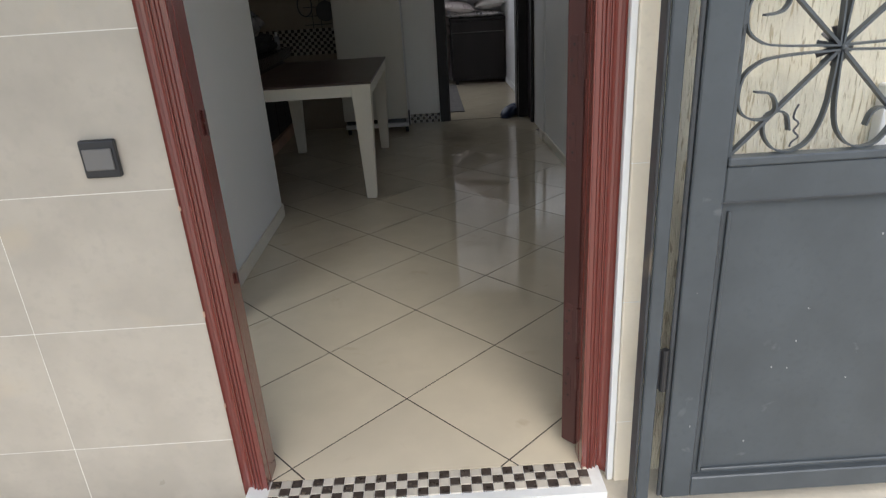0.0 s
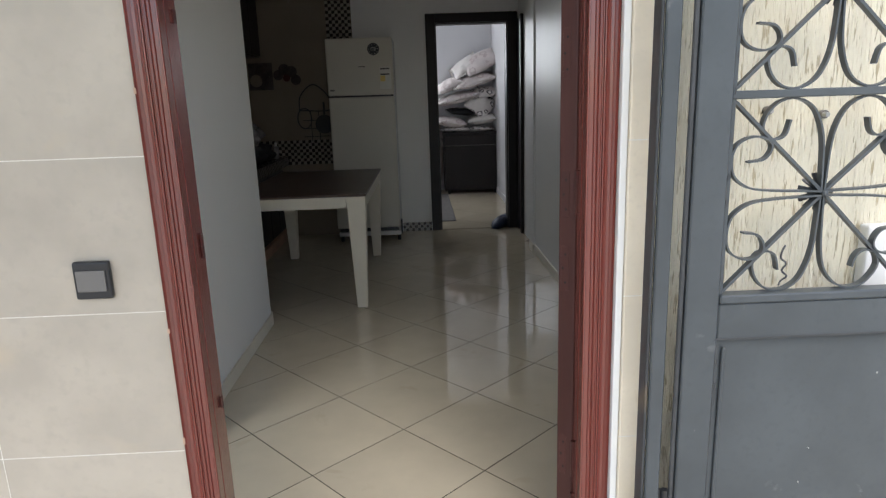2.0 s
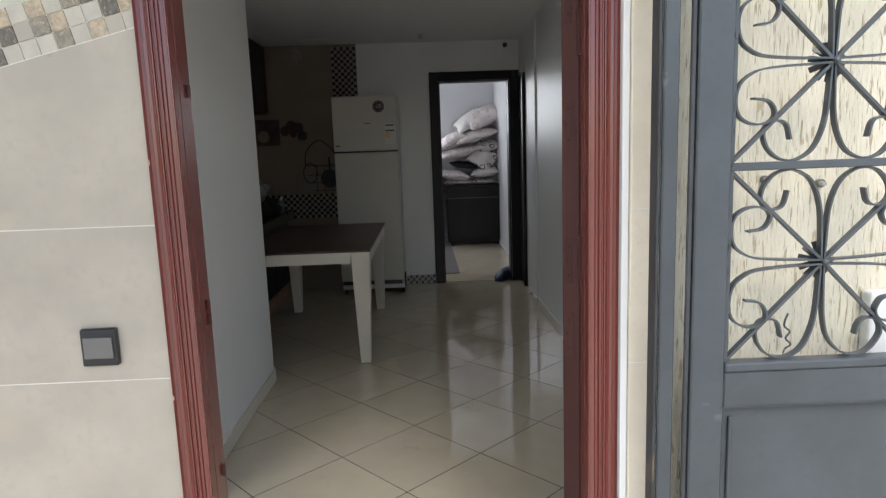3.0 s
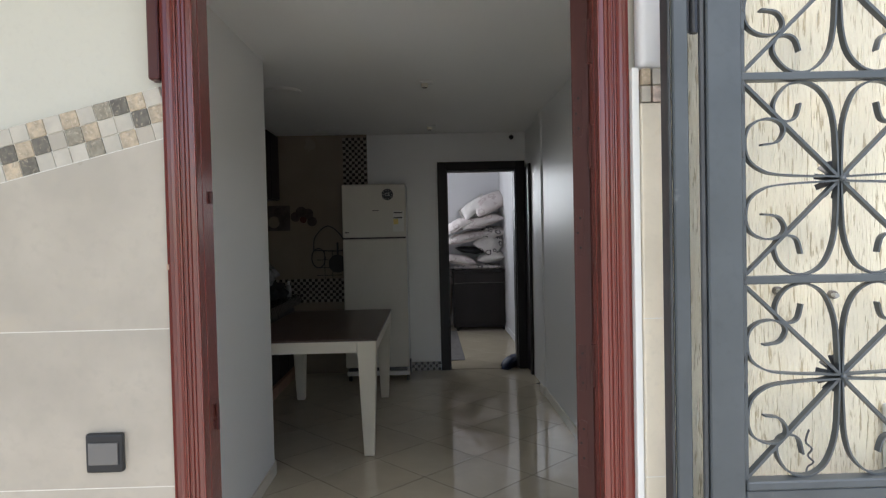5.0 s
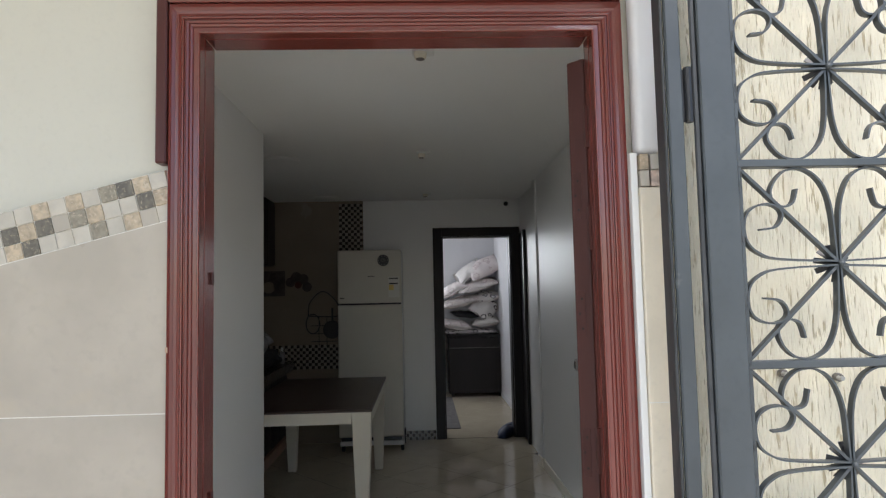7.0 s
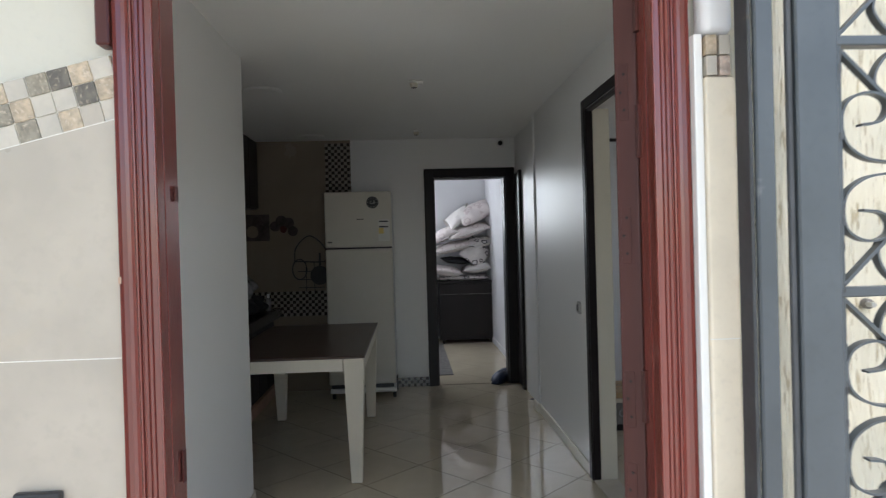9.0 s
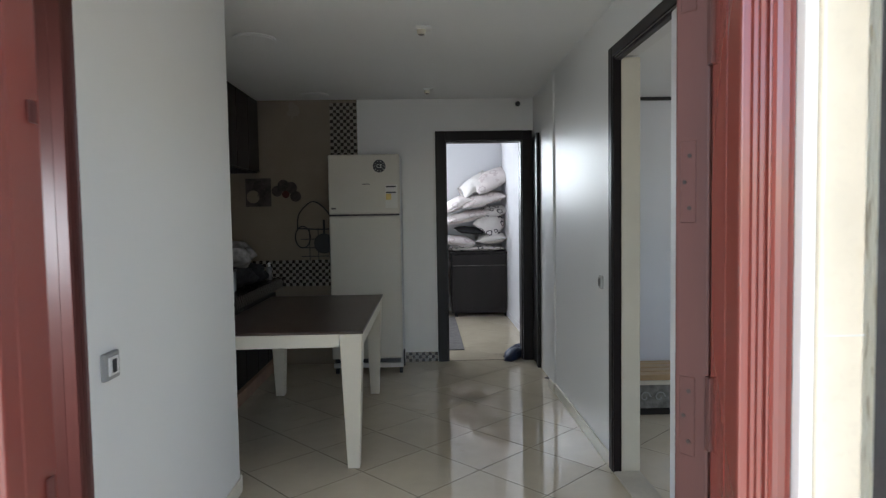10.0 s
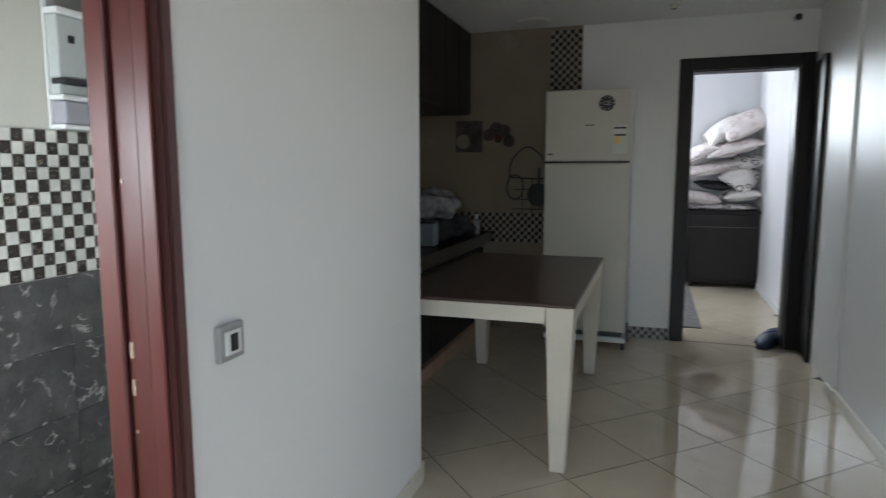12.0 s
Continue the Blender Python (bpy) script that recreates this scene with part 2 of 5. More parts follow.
def stucco():
    """Rough cream render, combed downwards into short strokes."""
    m = material("combed_cream_stucco", (0.82, 0.76, 0.60), 0.4, var=0.08, scale=10, bump=0.4, grain=120, stretch=(1, 1, 0.11), depth=0.006, spec=0.7)
    n, l = m.node_tree.nodes, m.node_tree.links
    b = n["Principled BSDF"]
    before, normal = b.inputs["Base Color"].links[0].from_socket, b.inputs["Normal"].links[0].from_node
    vec = [x for x in n if x.type == "MAPPING"][0].outputs[0]
    big, small, both, r, x, bp = (n.new("ShaderNodeTexNoise"), n.new("ShaderNodeTexNoise"), n.new("ShaderNodeMath"), n.new("ShaderNodeMapRange"), n.new("ShaderNodeMix"), n.new("ShaderNodeBump"))
    for t, k in ((big, 120), (small, 330)):
        t.inputs["Scale"].default_value, t.inputs["Detail"].default_value, t.inputs["Distortion"].default_value = k, 2.0, 0.4
        l.new(vec, t.inputs["Vector"])
    both.operation, both.inputs[2].default_value = "MULTIPLY_ADD", 0.0
    both.inputs[1].default_value = 0.45
    l.new(small.outputs["Fac"], both.inputs[0])
    l.new(big.outputs["Fac"], both.inputs[2])
    r.inputs["From Min"].default_value, r.inputs["From Max"].default_value = 0.815, 0.88
    l.new(both.outputs[0], r.inputs["Value"])
    x.data_type = "RGBA"
    x.inputs["B"].default_value = (0.50, 0.42, 0.27, 1)
    l.new(before, x.inputs["A"])
    l.new(r.outputs[0], x.inputs["Factor"])
    l.new(x.outputs["Result"], b.inputs["Base Color"])
    bp.inputs["Strength"].default_value, bp.inputs["Distance"].default_value, bp.invert = 0.9, 0.012, True
    l.new(both.outputs[0], bp.inputs["Height"])
    l.new(bp.outputs[0], normal.inputs["Normal"])
    return m


STUCCO = stucco()

# ---- builders ----
ORIGIN = {}


def bm_new():
    return bmesh.new()


def box(bm, x0, x1, y0, y1, z0, z1, bevel=0.0, seg=1):
    made = bmesh.ops.create_cube(bm, size=1.0, matrix=Matrix.Translation(((x0 + x1) / 2, (y0 + y1) / 2, (z0 + z1) / 2)) @ Matrix.Diagonal((x1 - x0, y1 - y0, z1 - z0, 1)))
    if bevel:
        edges = list({e for v in made["verts"] for e in v.link_edges})
        bmesh.ops.bevel(bm, geom=edges, offset=bevel, segments=seg, affect="EDGES", profile=0.5)
    return bm


def cyl(bm, at, r, h, axis="z", seg=20, r2=None, bevel=0.0):
    turn = {"z": Matrix(), "x": Matrix.Rotation(math.pi / 2, 4, "Y"), "y": Matrix.Rotation(math.pi / 2, 4, "X")}[axis]
    made = bmesh.ops.create_cone(bm, cap_ends=True, segments=seg, radius1=r, radius2=r if r2 is None else r2, depth=h, matrix=Matrix.Translation(at) @ turn)
    if bevel:
        edges = [e for e in {e for v in made["verts"] for e in v.link_edges} if any(len(f.verts) > 4 for f in e.link_faces)]
        bmesh.ops.bevel(bm, geom=edges, offset=bevel, segments=2, affect="EDGES", profile=0.5)
    return bm


def smooth(pts, steps=6):
    """A Catmull-Rom curve through the points."""
    p = [Vector(q) for q in pts]
    p = [2 * p[0] - p[1]] + p + [2 * p[-1] - p[-2]]
    out = []
    for i in range(1, len(p) - 2):
        for k in range(steps):
            t = k / steps
            a, b, c, d = p[i - 1], p[i], p[i + 1], p[i + 2]
            out.append(0.5 * (2 * b + (c - a) * t + (2 * a - 5 * b + 4 * c - d) * t * t + (3 * b - a - 3 * c + d) * t ** 3))
    return out + [p[-2]]


def sweep(bm, pts, wide, deep, flat=Vector((0, 1, 0))):
    """A flat bar along a path: deep along flat, wide across."""
    rings = []
    pts = [Vector(p) for p in pts]
    for i, p in enumerate(pts):
        d = (pts[min(i + 1, len(pts) - 1)] - pts[max(i - 1, 0)]).normalized()
        side = d.cross(flat).normalized()
        rings.append([bm.verts.new(p + side * a * wide / 2 + flat * c * deep / 2) for a, c in ((-1, -1), (1, -1), (1, 1), (-1, 1))])
    for a, b in zip(rings, rings[1:]):
        for k in range(4):
            bm.faces.new((a[k], a[(k + 1) % 4], b[(k + 1) % 4], b[k]))
    bm.faces.new(rings[0][::-1])
    bm.faces.new(rings[-1])
    return bm


def tube(bm, pts, r, seg=6):
    pts = [Vector(p) for p in pts]
    rings = []
    for i, p in enumerate(pts):
        d = (pts[min(i + 1, len(pts) - 1)] - pts[max(i - 1, 0)]).normalized()
        a = d.orthogonal().normalized()
        if rings:
            a = (ref - d * ref.dot(d)).normalized()
        ref = a
        b = d.cross(a)
        rings.append([bm.verts.new(p + r * (a * math.cos(k * math.tau / seg) + b * math.sin(k * math.tau / seg))) for k in range(seg)])
    for a, b in zip(rings, rings[1:]):
        for k in range(seg):
            bm.faces.new((a[k], a[(k + 1) % seg], b[(k + 1) % seg], b[k]))
    bm.faces.new(rings[0][::-1])
    bm.faces.new(rings[-1])
    return bm


def profile_bar(bm, prof, ends, axes):
    """A moulding: the profile (across, out) run from one end to the other, with mitred ends. ends: two lists of points per profile corner."""
    a = [bm.verts.new(p) for p in ends[0]]
    b = [bm.verts.new(p) for p in ends[1]]
    n = len(prof)
    for i in range(n):
        bm.faces.new((a[i], a[(i + 1) % n], b[(i + 1) % n], b[i]))
    bm.faces.new(a[::-1])
    bm.faces.new(b)
    bmesh.ops.recalc_face_normals(bm, faces=bm.faces)
    return bm


def mesh_of(name, bm, mat, soft=False):
    me = bpy.data.meshes.new(name)
    bmesh.ops.recalc_face_normals(bm, faces=bm.faces)
    bm.to_mesh(me)
    bm.free()
    me.materials.append(mat)
    if soft:
        me.shade_smooth()
    return me


def thing(name, at, label, category, group="", turn=0.0, local=False):
    ob = new(name)
    ob.empty_display_size = 0.05
    ob.matrix_world = pose(*at, 0, 0, turn)
    ORIGIN[ob.name] = Vector((0, 0, 0)) if (local or turn) else Vector(at)
    return tagged(ob, label, category, group)


def part(name, bm, mat, parent, label="", soft=False):
    bmesh.ops.translate(bm, verts=bm.verts, vec=-ORIGIN[parent.name])
    ob = new(name, mesh_of(name, bm, mat, soft))
    ob.parent = parent
    ORIGIN[ob.name] = ORIGIN[parent.name]
    if label:
        tagged(ob, label)
    return ob


def structure(name, bm, mat, label, category, soft=False):
    ob = new(name, mesh_of(name, bm, mat, soft))
    ORIGIN[ob.name] = Vector((0, 0, 0))
    return tagged(ob, label, category, kind="structure")


def single(name, bm, mat, label, category, group="", soft=False):
    ob = new(name, mesh_of(name, bm, mat, soft))
    ORIGIN[ob.name] = Vector((0, 0, 0))
    return tagged(ob, label, category, group)


def tile_mesh(name, w, h, t, mat, bevel=0.0015):
    """A flat piece in its own x and z, its face towards -y, back at y = 0."""
    bm = bm_new()
    box(bm, -w / 2, w / 2, -t, 0, -h / 2, h / 2, bevel)
    return mesh_of(name, bm, mat)


def place(name, me, parent, m):
    ob = new(name, me)
    ob.parent = parent
    ob.matrix_basis = Matrix.Translation(-ORIGIN[parent.name]) @ m
    return ob


def clip(poly, a, b, c):
    """The part of a flat outline where a*x + b*y <= c."""
    out = []
    for i, p in enumerate(poly):
        q = poly[(i + 1) % len(poly)]
        dp, dq = a * p[0] + b * p[1] - c, a * q[0] + b * q[1] - c
        if dp <= 0:
            out.append(p)
        if dp * dq < 0:
            t = dp / (dp - dq)
            out.append((p[0] + t * (q[0] - p[0]), p[1] + t * (q[1] - p[1])))
    return out


def area(poly):
    return abs(sum(p[0] * q[1] - q[0] * p[1] for p, q in zip(poly, poly[1:] + poly[:1]))) / 2


# ---- large structure ----
XL, XR, YB, ZC = -0.918, 1.028, 5.131, 2.463
DOOR_L, DOOR_R, DOOR_H = -0.461, 0.419, 2.064

bm = bm_new()
box(bm, -400, 400, -400, -0.122, -0.35, -0.035)
box(bm, 0.4705, 3.6, -0.122, -0.0005, -0.35, -0.035)
ground = structure("ground", bm, PAVING, "pale paved landing in front of the entrance door", "ground")

bm = bm_new()
box(bm, -2.2, 3.6, 0.0, 8.4, -0.35, -0.0010)
floor = structure("floor", bm, FLOOR_GROUT, "polished cream tile floor laid diagonally with dark joints", "floor")

bm = bm_new()
box(bm, -0.52, 0.47, -0.1215, -0.001, -0.35, -0.004)
sill = structure("door_sill", bm, SILL, "white marble door sill with a checkered mosaic strip", "door sill")

# front wall with the entrance opening
bm = bm_new()
box(bm, -3.2, DOOR_L - 0.005, 0, 0.056, -0.1, 3.3)
box(bm, DOOR_R + 0.005, 3.6, 0, 0.026, -0.1, 3.3)
box(bm, DOOR_L - 0.005, DOOR_R + 0.005, 0, 0.056, DOOR_H + 0.005, 3.3)
wall_front = structure("wall_front", bm, CREAM, "cream painted front wall with tiled lower part", "wall")

bm = bm_new()
box(bm, XL, DOOR_L - 0.006, 0.057, 0.06, 0, ZC)
box(bm, DOOR_R + 0.006, XR, 0.027, 0.03, 0, ZC)
box(bm, DOOR_L - 0.006, DOOR_R + 0.006, 0.057, 0.06, DOOR_H + 0.006, ZC)
structure("wall_front_inside", bm, WALL, "white painted inner face of the front wall", "wall")

# left wall with the bathroom opening, and its return into the kitchen
bm = bm_new()
box(bm, XL - 0.1, XL, 0.0605, 0.2, -0.02, ZC)
box(bm, XL - 0.1, XL, 0.2, 0.90, 2.05, ZC)
box(bm, XL - 0.1, XL, 0.90, 2.365, -0.02, ZC)
wall_left = structure("wall_left", bm, WALL, "satin white hallway wall ending at the kitchen corner", "wall")
bm = bm_new()
box(bm, -2.2, XL - 0.102, 2.23, 2.36, -0.02, ZC)
structure("wall_kitchen_near", bm, WALL, "white painted wall between bathroom and kitchen", "wall")
bm = bm_new()
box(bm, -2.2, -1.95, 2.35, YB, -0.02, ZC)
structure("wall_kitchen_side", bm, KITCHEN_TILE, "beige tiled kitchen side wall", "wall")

# back wall with the opening to the far room
BL, BR, BH = 0.236, 0.955, 2.075
bm = bm_new()
box(bm, -2.2, BL, YB, YB + 0.14, -0.02, 2.75)
box(bm, BR, 3.6, YB, YB + 0.14, -0.02, 2.75)
box(bm, BL, BR, YB, YB + 0.14, BH, 2.75)
wall_back = structure("wall_back", bm, WALL, "white painted back wall of the hallway", "wall")
bm = bm_new()
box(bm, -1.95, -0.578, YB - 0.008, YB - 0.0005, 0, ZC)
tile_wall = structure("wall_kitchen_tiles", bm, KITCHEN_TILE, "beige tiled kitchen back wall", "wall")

# right wall with the opening to the side room, a slim pier and the recess beyond
bm = bm_new()
box(bm, XR, XR + 0.13, 0.0265, 1.61, -0.02, ZC)
box(bm, XR, XR + 0.13, 1.61, 2.49, 2.19, ZC)
box(bm, XR, XR + 0.13, 2.49, 3.98, -0.02, ZC)
wall_right = structure("wall_right", bm, WALL, "satin white hallway wall with a soft sheen", "wall")
bm = bm_new()
box(bm, XR - 0.015, XR + 0.15, 3.982, 4.12, -0.02, ZC, 0.012, 2)
structure("wall_pier", bm, WALL, "slim white pier standing proud of the hallway wall", "pier")
bm = bm_new()
box(bm, 1.062, 1.2, 4.122, YB, -0.02, ZC)
structure("wall_right_end", bm, WALL, "white painted wall beside the far door", "wall")

# far room
bm = bm_new()
box(bm, 1.142, 1.3, YB + 0.142, 8.35, -0.02, 2.75)
structure("wall_far_right", bm, WALL_FAR, "bright white side wall of the far room", "wall")
bm = bm_new()
box(bm, -1.6, -0.9, 8.27, 8.4, -0.02, 2.75)
box(bm, 0.06, 1.142, 8.27, 8.4, -0.02, 2.75)
box(bm, -0.9, 0.06, 8.27, 8.4, -0.02, 1.6)
box(bm, -0.9, 0.06, 8.27, 8.4, 2.47, 2.75)
structure("wall_far_end", bm, WALL_FAR, "bright white end wall of the far room", "wall")
bm = bm_new()
box(bm, -1.6, -1.4, YB + 0.142, 8.27, -0.02, 2.75)
structure("wall_far_left", bm, WALL_FAR, "white side wall of the far room", "wall")

# side room and bathroom
bm = bm_new()
box(bm, XR + 0.132, 3.6, 3.85, 3.97, -0.02, ZC)
structure("wall_side_room_end", bm, WALL_FAR, "white end wall of the side room", "wall")
bm = bm_new()
box(bm, 3.5, 3.6, 0.1, 3.85, -0.02, 0.8)
box(bm, 3.5, 3.6, 0.1, 3.85, 2.15, 2.75)
box(bm, 3.5, 3.6, 0.1, 1.7, 0.8, 2.15)
box(bm, 3.5, 3.6, 2.9, 3.85, 0.8, 2.15)
structure("wall_side_room_window", bm, WALL_FAR, "white wall of the side room with its window", "wall")
bm = bm_new()
box(bm, -1.82, -1.69, 0.1, 2.22, -0.02, ZC)
wall_bath = structure("wall_bathroom", bm, CREAM, "pale bathroom wall above dark marble and checkered mosaic tiles", "wall")

# ceilings and roof
bm = bm_new()
box(bm, -2.2, 1.3, 0.09, YB, ZC, ZC + 0.08)
structure("ceiling", bm, CEIL, "matt white hallway ceiling", "ceiling")
bm = bm_new()
box(bm, XR + 0.13, 3.5, 0.1, 3.85, 2.225, 2.285)
structure("ceiling_side_room", bm, CEIL, "grey shaded ceiling of the side room", "ceiling")
bm = bm_new()
box(bm, -1.6, 1.3, YB + 0.14, 8.4, 2.7, 2.76)
structure("ceiling_far_room", bm, WALL_FAR, "white ceiling of the far room", "ceiling")
bm = bm_new()
box(bm, -3.2, 3.7, 0.0, 8.6, 2.8, 2.95)
structure("roof", bm, CEIL, "flat concrete roof slab", "roof")

# unseen slab, added to keep sun and sky off the left facade
bm = bm_new()
box(bm, -3.2, 0.56, -2.5, -0.0005, 2.62, 2.78)
structure("canopy", bm, CEIL, "unseen slab added over the entrance to shade the facade", "canopy")

# black cornice line in the side room
bm = bm_new()
box(bm, XR + 0.14, 3.49, 3.835, 3.849, 2.2, 2.224)
structure("trim_side_room", bm, BLACK, "thin black cornice line", "trim")

# baseboards
for name, b in (("baseboard_left", (XL, XL + 0.012, 0.957, 2.366)), ("baseboard_right", (XR - 0.012, XR, 2.505, 3.98)), ("baseboard_pier", (XR - 0.028, XR + 0.14, 3.965, 4.135)),
                ("baseboard_far", (1.128, 1.1415, YB + 0.15, 8.26)), ("baseboard_side_room", (XR + 0.13, XR + 0.142, 2.51, 3.84))):
    bm = bm_new()
    box(bm, b[0], b[1], b[2], b[3], 0.0005, 0.075, 0.003)
    structure(name, bm, WALL_FAR if "far" in name else IVORY, "pale glazed tile baseboard", "baseboard")
bm = bm_new()
box(bm, -1.95, XL, 2.366, 2.408, 0.0005, 0.075, 0.003)
structure("baseboard_kitchen", bm, IVORY, "pale glazed tile baseboard", "baseboard")

# ---- entrance door frame ----
PROFILE = ((0, 0), (0, 0.030), (0.0012, 0.0335), (0.0035, 0.034), (0.0055, 0.031), (0.0065, 0.026), (0.0160, 0.0255), (0.0175, 0.0295), (0.0210, 0.032), (0.0243, 0.029),
           (0.0252, 0.0262), (0.0262, 0.029), (0.0298, 0.032), (0.0333, 0.029), (0.0343, 0.0235), (0.0365, 0.0235), (0.038, 0.028), (0.040, 0.0285), (0.042, 0.0245),
           (0.047, 0.019), (0.053, 0.0168), (0.059, 0.0185), (0.065, 0.024), (0.0685, 0.0295), (0.070, 0.0285), (0.070, 0))


def casing_upright(bm, x_in, side, z0, z_in, k, y0=0.0):
    a = [(x_in + side * p * k, y0 - o, z0) for p, o in PROFILE]
    b = [(x_in + side * p * k, y0 - o, z_in + p) for p, o in PROFILE]
    return profile_bar(bm, PROFILE, (a, b), None)


frame_1 = tagged(thing("door_frame", (0, 0, 0), "oxblood red moulded wooden frame around the entrance opening", "door frame"), kind="structure")
part("casing", casing_upright(bm_new(), DOOR_L, -1, -0.02, DOOR_H, 1.0), RED, frame_1)
part("casing", casing_upright(bm_new(), DOOR_R, 1, -0.02, DOOR_H, 1.0), RED, frame_1)
bm = bm_new()
profile_bar(bm, PROFILE, ([(DOOR_L - p, -o, DOOR_H + p) for p, o in PROFILE], [(DOOR_R + p, -o, DOOR_H + p) for p, o in PROFILE]), None)
part("head_casing", bm, RED, frame_1)
part("lining", box(bm_new(), DOOR_L - 0.004, DOOR_L + 0.001, 0.0005, 0.063, -0.008, DOOR_H), RED, frame_1)
part("lining", box(bm_new(), DOOR_R - 0.001, DOOR_R + 0.004, 0.0005, 0.0385, -0.008, DOOR_H), RED, frame_1)
part("head_lining", box(bm_new(), DOOR_L + 0.0045, DOOR_R - 0.0045, 0.0005, 0.063, DOOR_H - 0.001, DOOR_H + 0.004), RED, frame_1)
part("back_band", box(bm_new(), -0.556, -0.5325, -0.038, -0.001, 1.772, 2.154, 0.003), RED_DARK, frame_1, "outer strip cut short above the wall tiles")
part("back_band", box(bm_new(), -0.532, 0.490, -0.038, -0.001, 2.1355, 2.154, 0.003), RED, frame_1)
for z in (0.62, 1.0, 1.03, 1.52):
    part("strike_plate", box(bm_new(), DOOR_L + 0.0035, DOOR_L + 0.006, 0.036, 0.051, z - 0.014, z + 0.014), RED_DARK, frame_1, "painted strike plate")
for z, w in ((0.28, 0.012), (0.55, 0.016), (0.83, 0.01), (1.36, 0.012)):
    part("paint_chip", box(bm_new(), DOOR_L - 0.0715, DOOR_L - 0.067, -0.0302, -0.026, z, z + w), CHIP, frame_1)

# ---- entrance door leaf, swung right back ----
leaf = thing("entrance_door", (0.400, 0.058, 0.0), "oxblood red wooden entrance door standing wide open", "door", turn=42.0)
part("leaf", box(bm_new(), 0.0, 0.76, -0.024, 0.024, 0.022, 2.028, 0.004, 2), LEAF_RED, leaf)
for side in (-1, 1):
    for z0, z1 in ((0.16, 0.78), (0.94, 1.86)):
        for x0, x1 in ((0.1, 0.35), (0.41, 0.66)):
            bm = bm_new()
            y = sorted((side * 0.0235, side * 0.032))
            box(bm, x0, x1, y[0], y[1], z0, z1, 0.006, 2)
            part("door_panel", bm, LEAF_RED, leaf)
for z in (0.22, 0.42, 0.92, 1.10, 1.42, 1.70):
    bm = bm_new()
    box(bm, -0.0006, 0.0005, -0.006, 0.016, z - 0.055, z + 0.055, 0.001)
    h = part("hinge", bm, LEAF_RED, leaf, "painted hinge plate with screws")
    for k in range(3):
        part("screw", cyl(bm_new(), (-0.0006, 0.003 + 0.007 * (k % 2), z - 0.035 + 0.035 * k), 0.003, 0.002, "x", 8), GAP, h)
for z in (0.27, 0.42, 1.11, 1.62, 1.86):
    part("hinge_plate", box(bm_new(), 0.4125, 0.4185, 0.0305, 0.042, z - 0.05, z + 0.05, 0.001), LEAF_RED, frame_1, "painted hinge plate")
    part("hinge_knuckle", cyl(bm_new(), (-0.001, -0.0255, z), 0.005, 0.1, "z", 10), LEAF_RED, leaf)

# threshold mosaic
TW = 0.0298
SILL_IVORY = material("cream_threshold_mosaic", (0.56, 0.51, 0.43), 0.3, var=0.08, scale=25, bump=0.04, each=0.08)
SILL_BROWN = veined("brown_threshold_mosaic", (0.055, 0.042, 0.035), (0.24, 0.19, 0.14), 0.28, 40, 0.03)
tm = [tile_mesh("threshold_tile", TW - 0.0014, TW - 0.0014, 0.008, m, 0.001) for m in (SILL_IVORY, SILL_BROWN)]
for j in range(3):
    for i in range(30):
        place("mosaic_tile", tm[(i + j + 1) % 2], sill, pose(-0.4428 + i * TW, -0.093 + (j + 0.5) * TW, -0.0085, -90, 0, 90 * ((i * 7 + j * 3) % 4)))

# ---- facade: wall tiles, sloping mosaic band, switch ----
SLOPE = (1.651 - 1.552) / 0.388


def facade_tiles():
    joint = 0.0011
    bm = bm_new()
    poly = clip([(-2.4, -0.1), (-0.532, -0.1), (-0.532, 1.75), (-2.4, 1.75)], -SLOPE, 1, 1.651 + SLOPE * 0.523)
    back, vs = [bm.verts.new((x, -0.002, z)) for x, z in poly], [bm.verts.new((x, -0.0199, z)) for x, z in poly]
    bm.faces.new(vs)
    for i in range(len(vs)):
        bm.faces.new((back[i - 1], back[i], vs[i], vs[i - 1]))
    base = structure("facade_tiling", bm, FACADE_GROUT, "cream wall tiles with pale joints beside the entrance", "wall tiles")
    for r, z0 in enumerate((-0.18, 0.168, 0.528, 0.880, 1.230)):
        z1 = (0.168, 0.528, 0.880, 1.230, 1.95)[r]
        for x0, x1 in ((-0.965, -0.532), (-1.565, -0.965), (-2.165, -1.565)):
            poly = [(x0 + joint, z0 + joint), (x1 - joint, z0 + joint), (x1 - joint, z1 - joint), (x0 + joint, z1 - joint)]
            poly = clip(poly, -SLOPE, 1, 1.649 + SLOPE * 0.523)
            if len(poly) < 3 or area(poly) < 1e-4:
                continue
            bm = bm_new()
            lo = [bm.verts.new((x, -0.0185, z)) for x, z in poly]
            hi = [bm.verts.new((x, -0.0203 - 0.0003 * ((r * 3) % 2), z)) for x, z in poly]
            n = len(poly)
            bm.faces.new(hi)
            for i in range(n):
                bm.faces.new((lo[i], lo[(i + 1) % n], hi[(i + 1) % n], hi[i]))
            part("wall_tile", bm, FACADE_TILE, base)


facade_tiles()

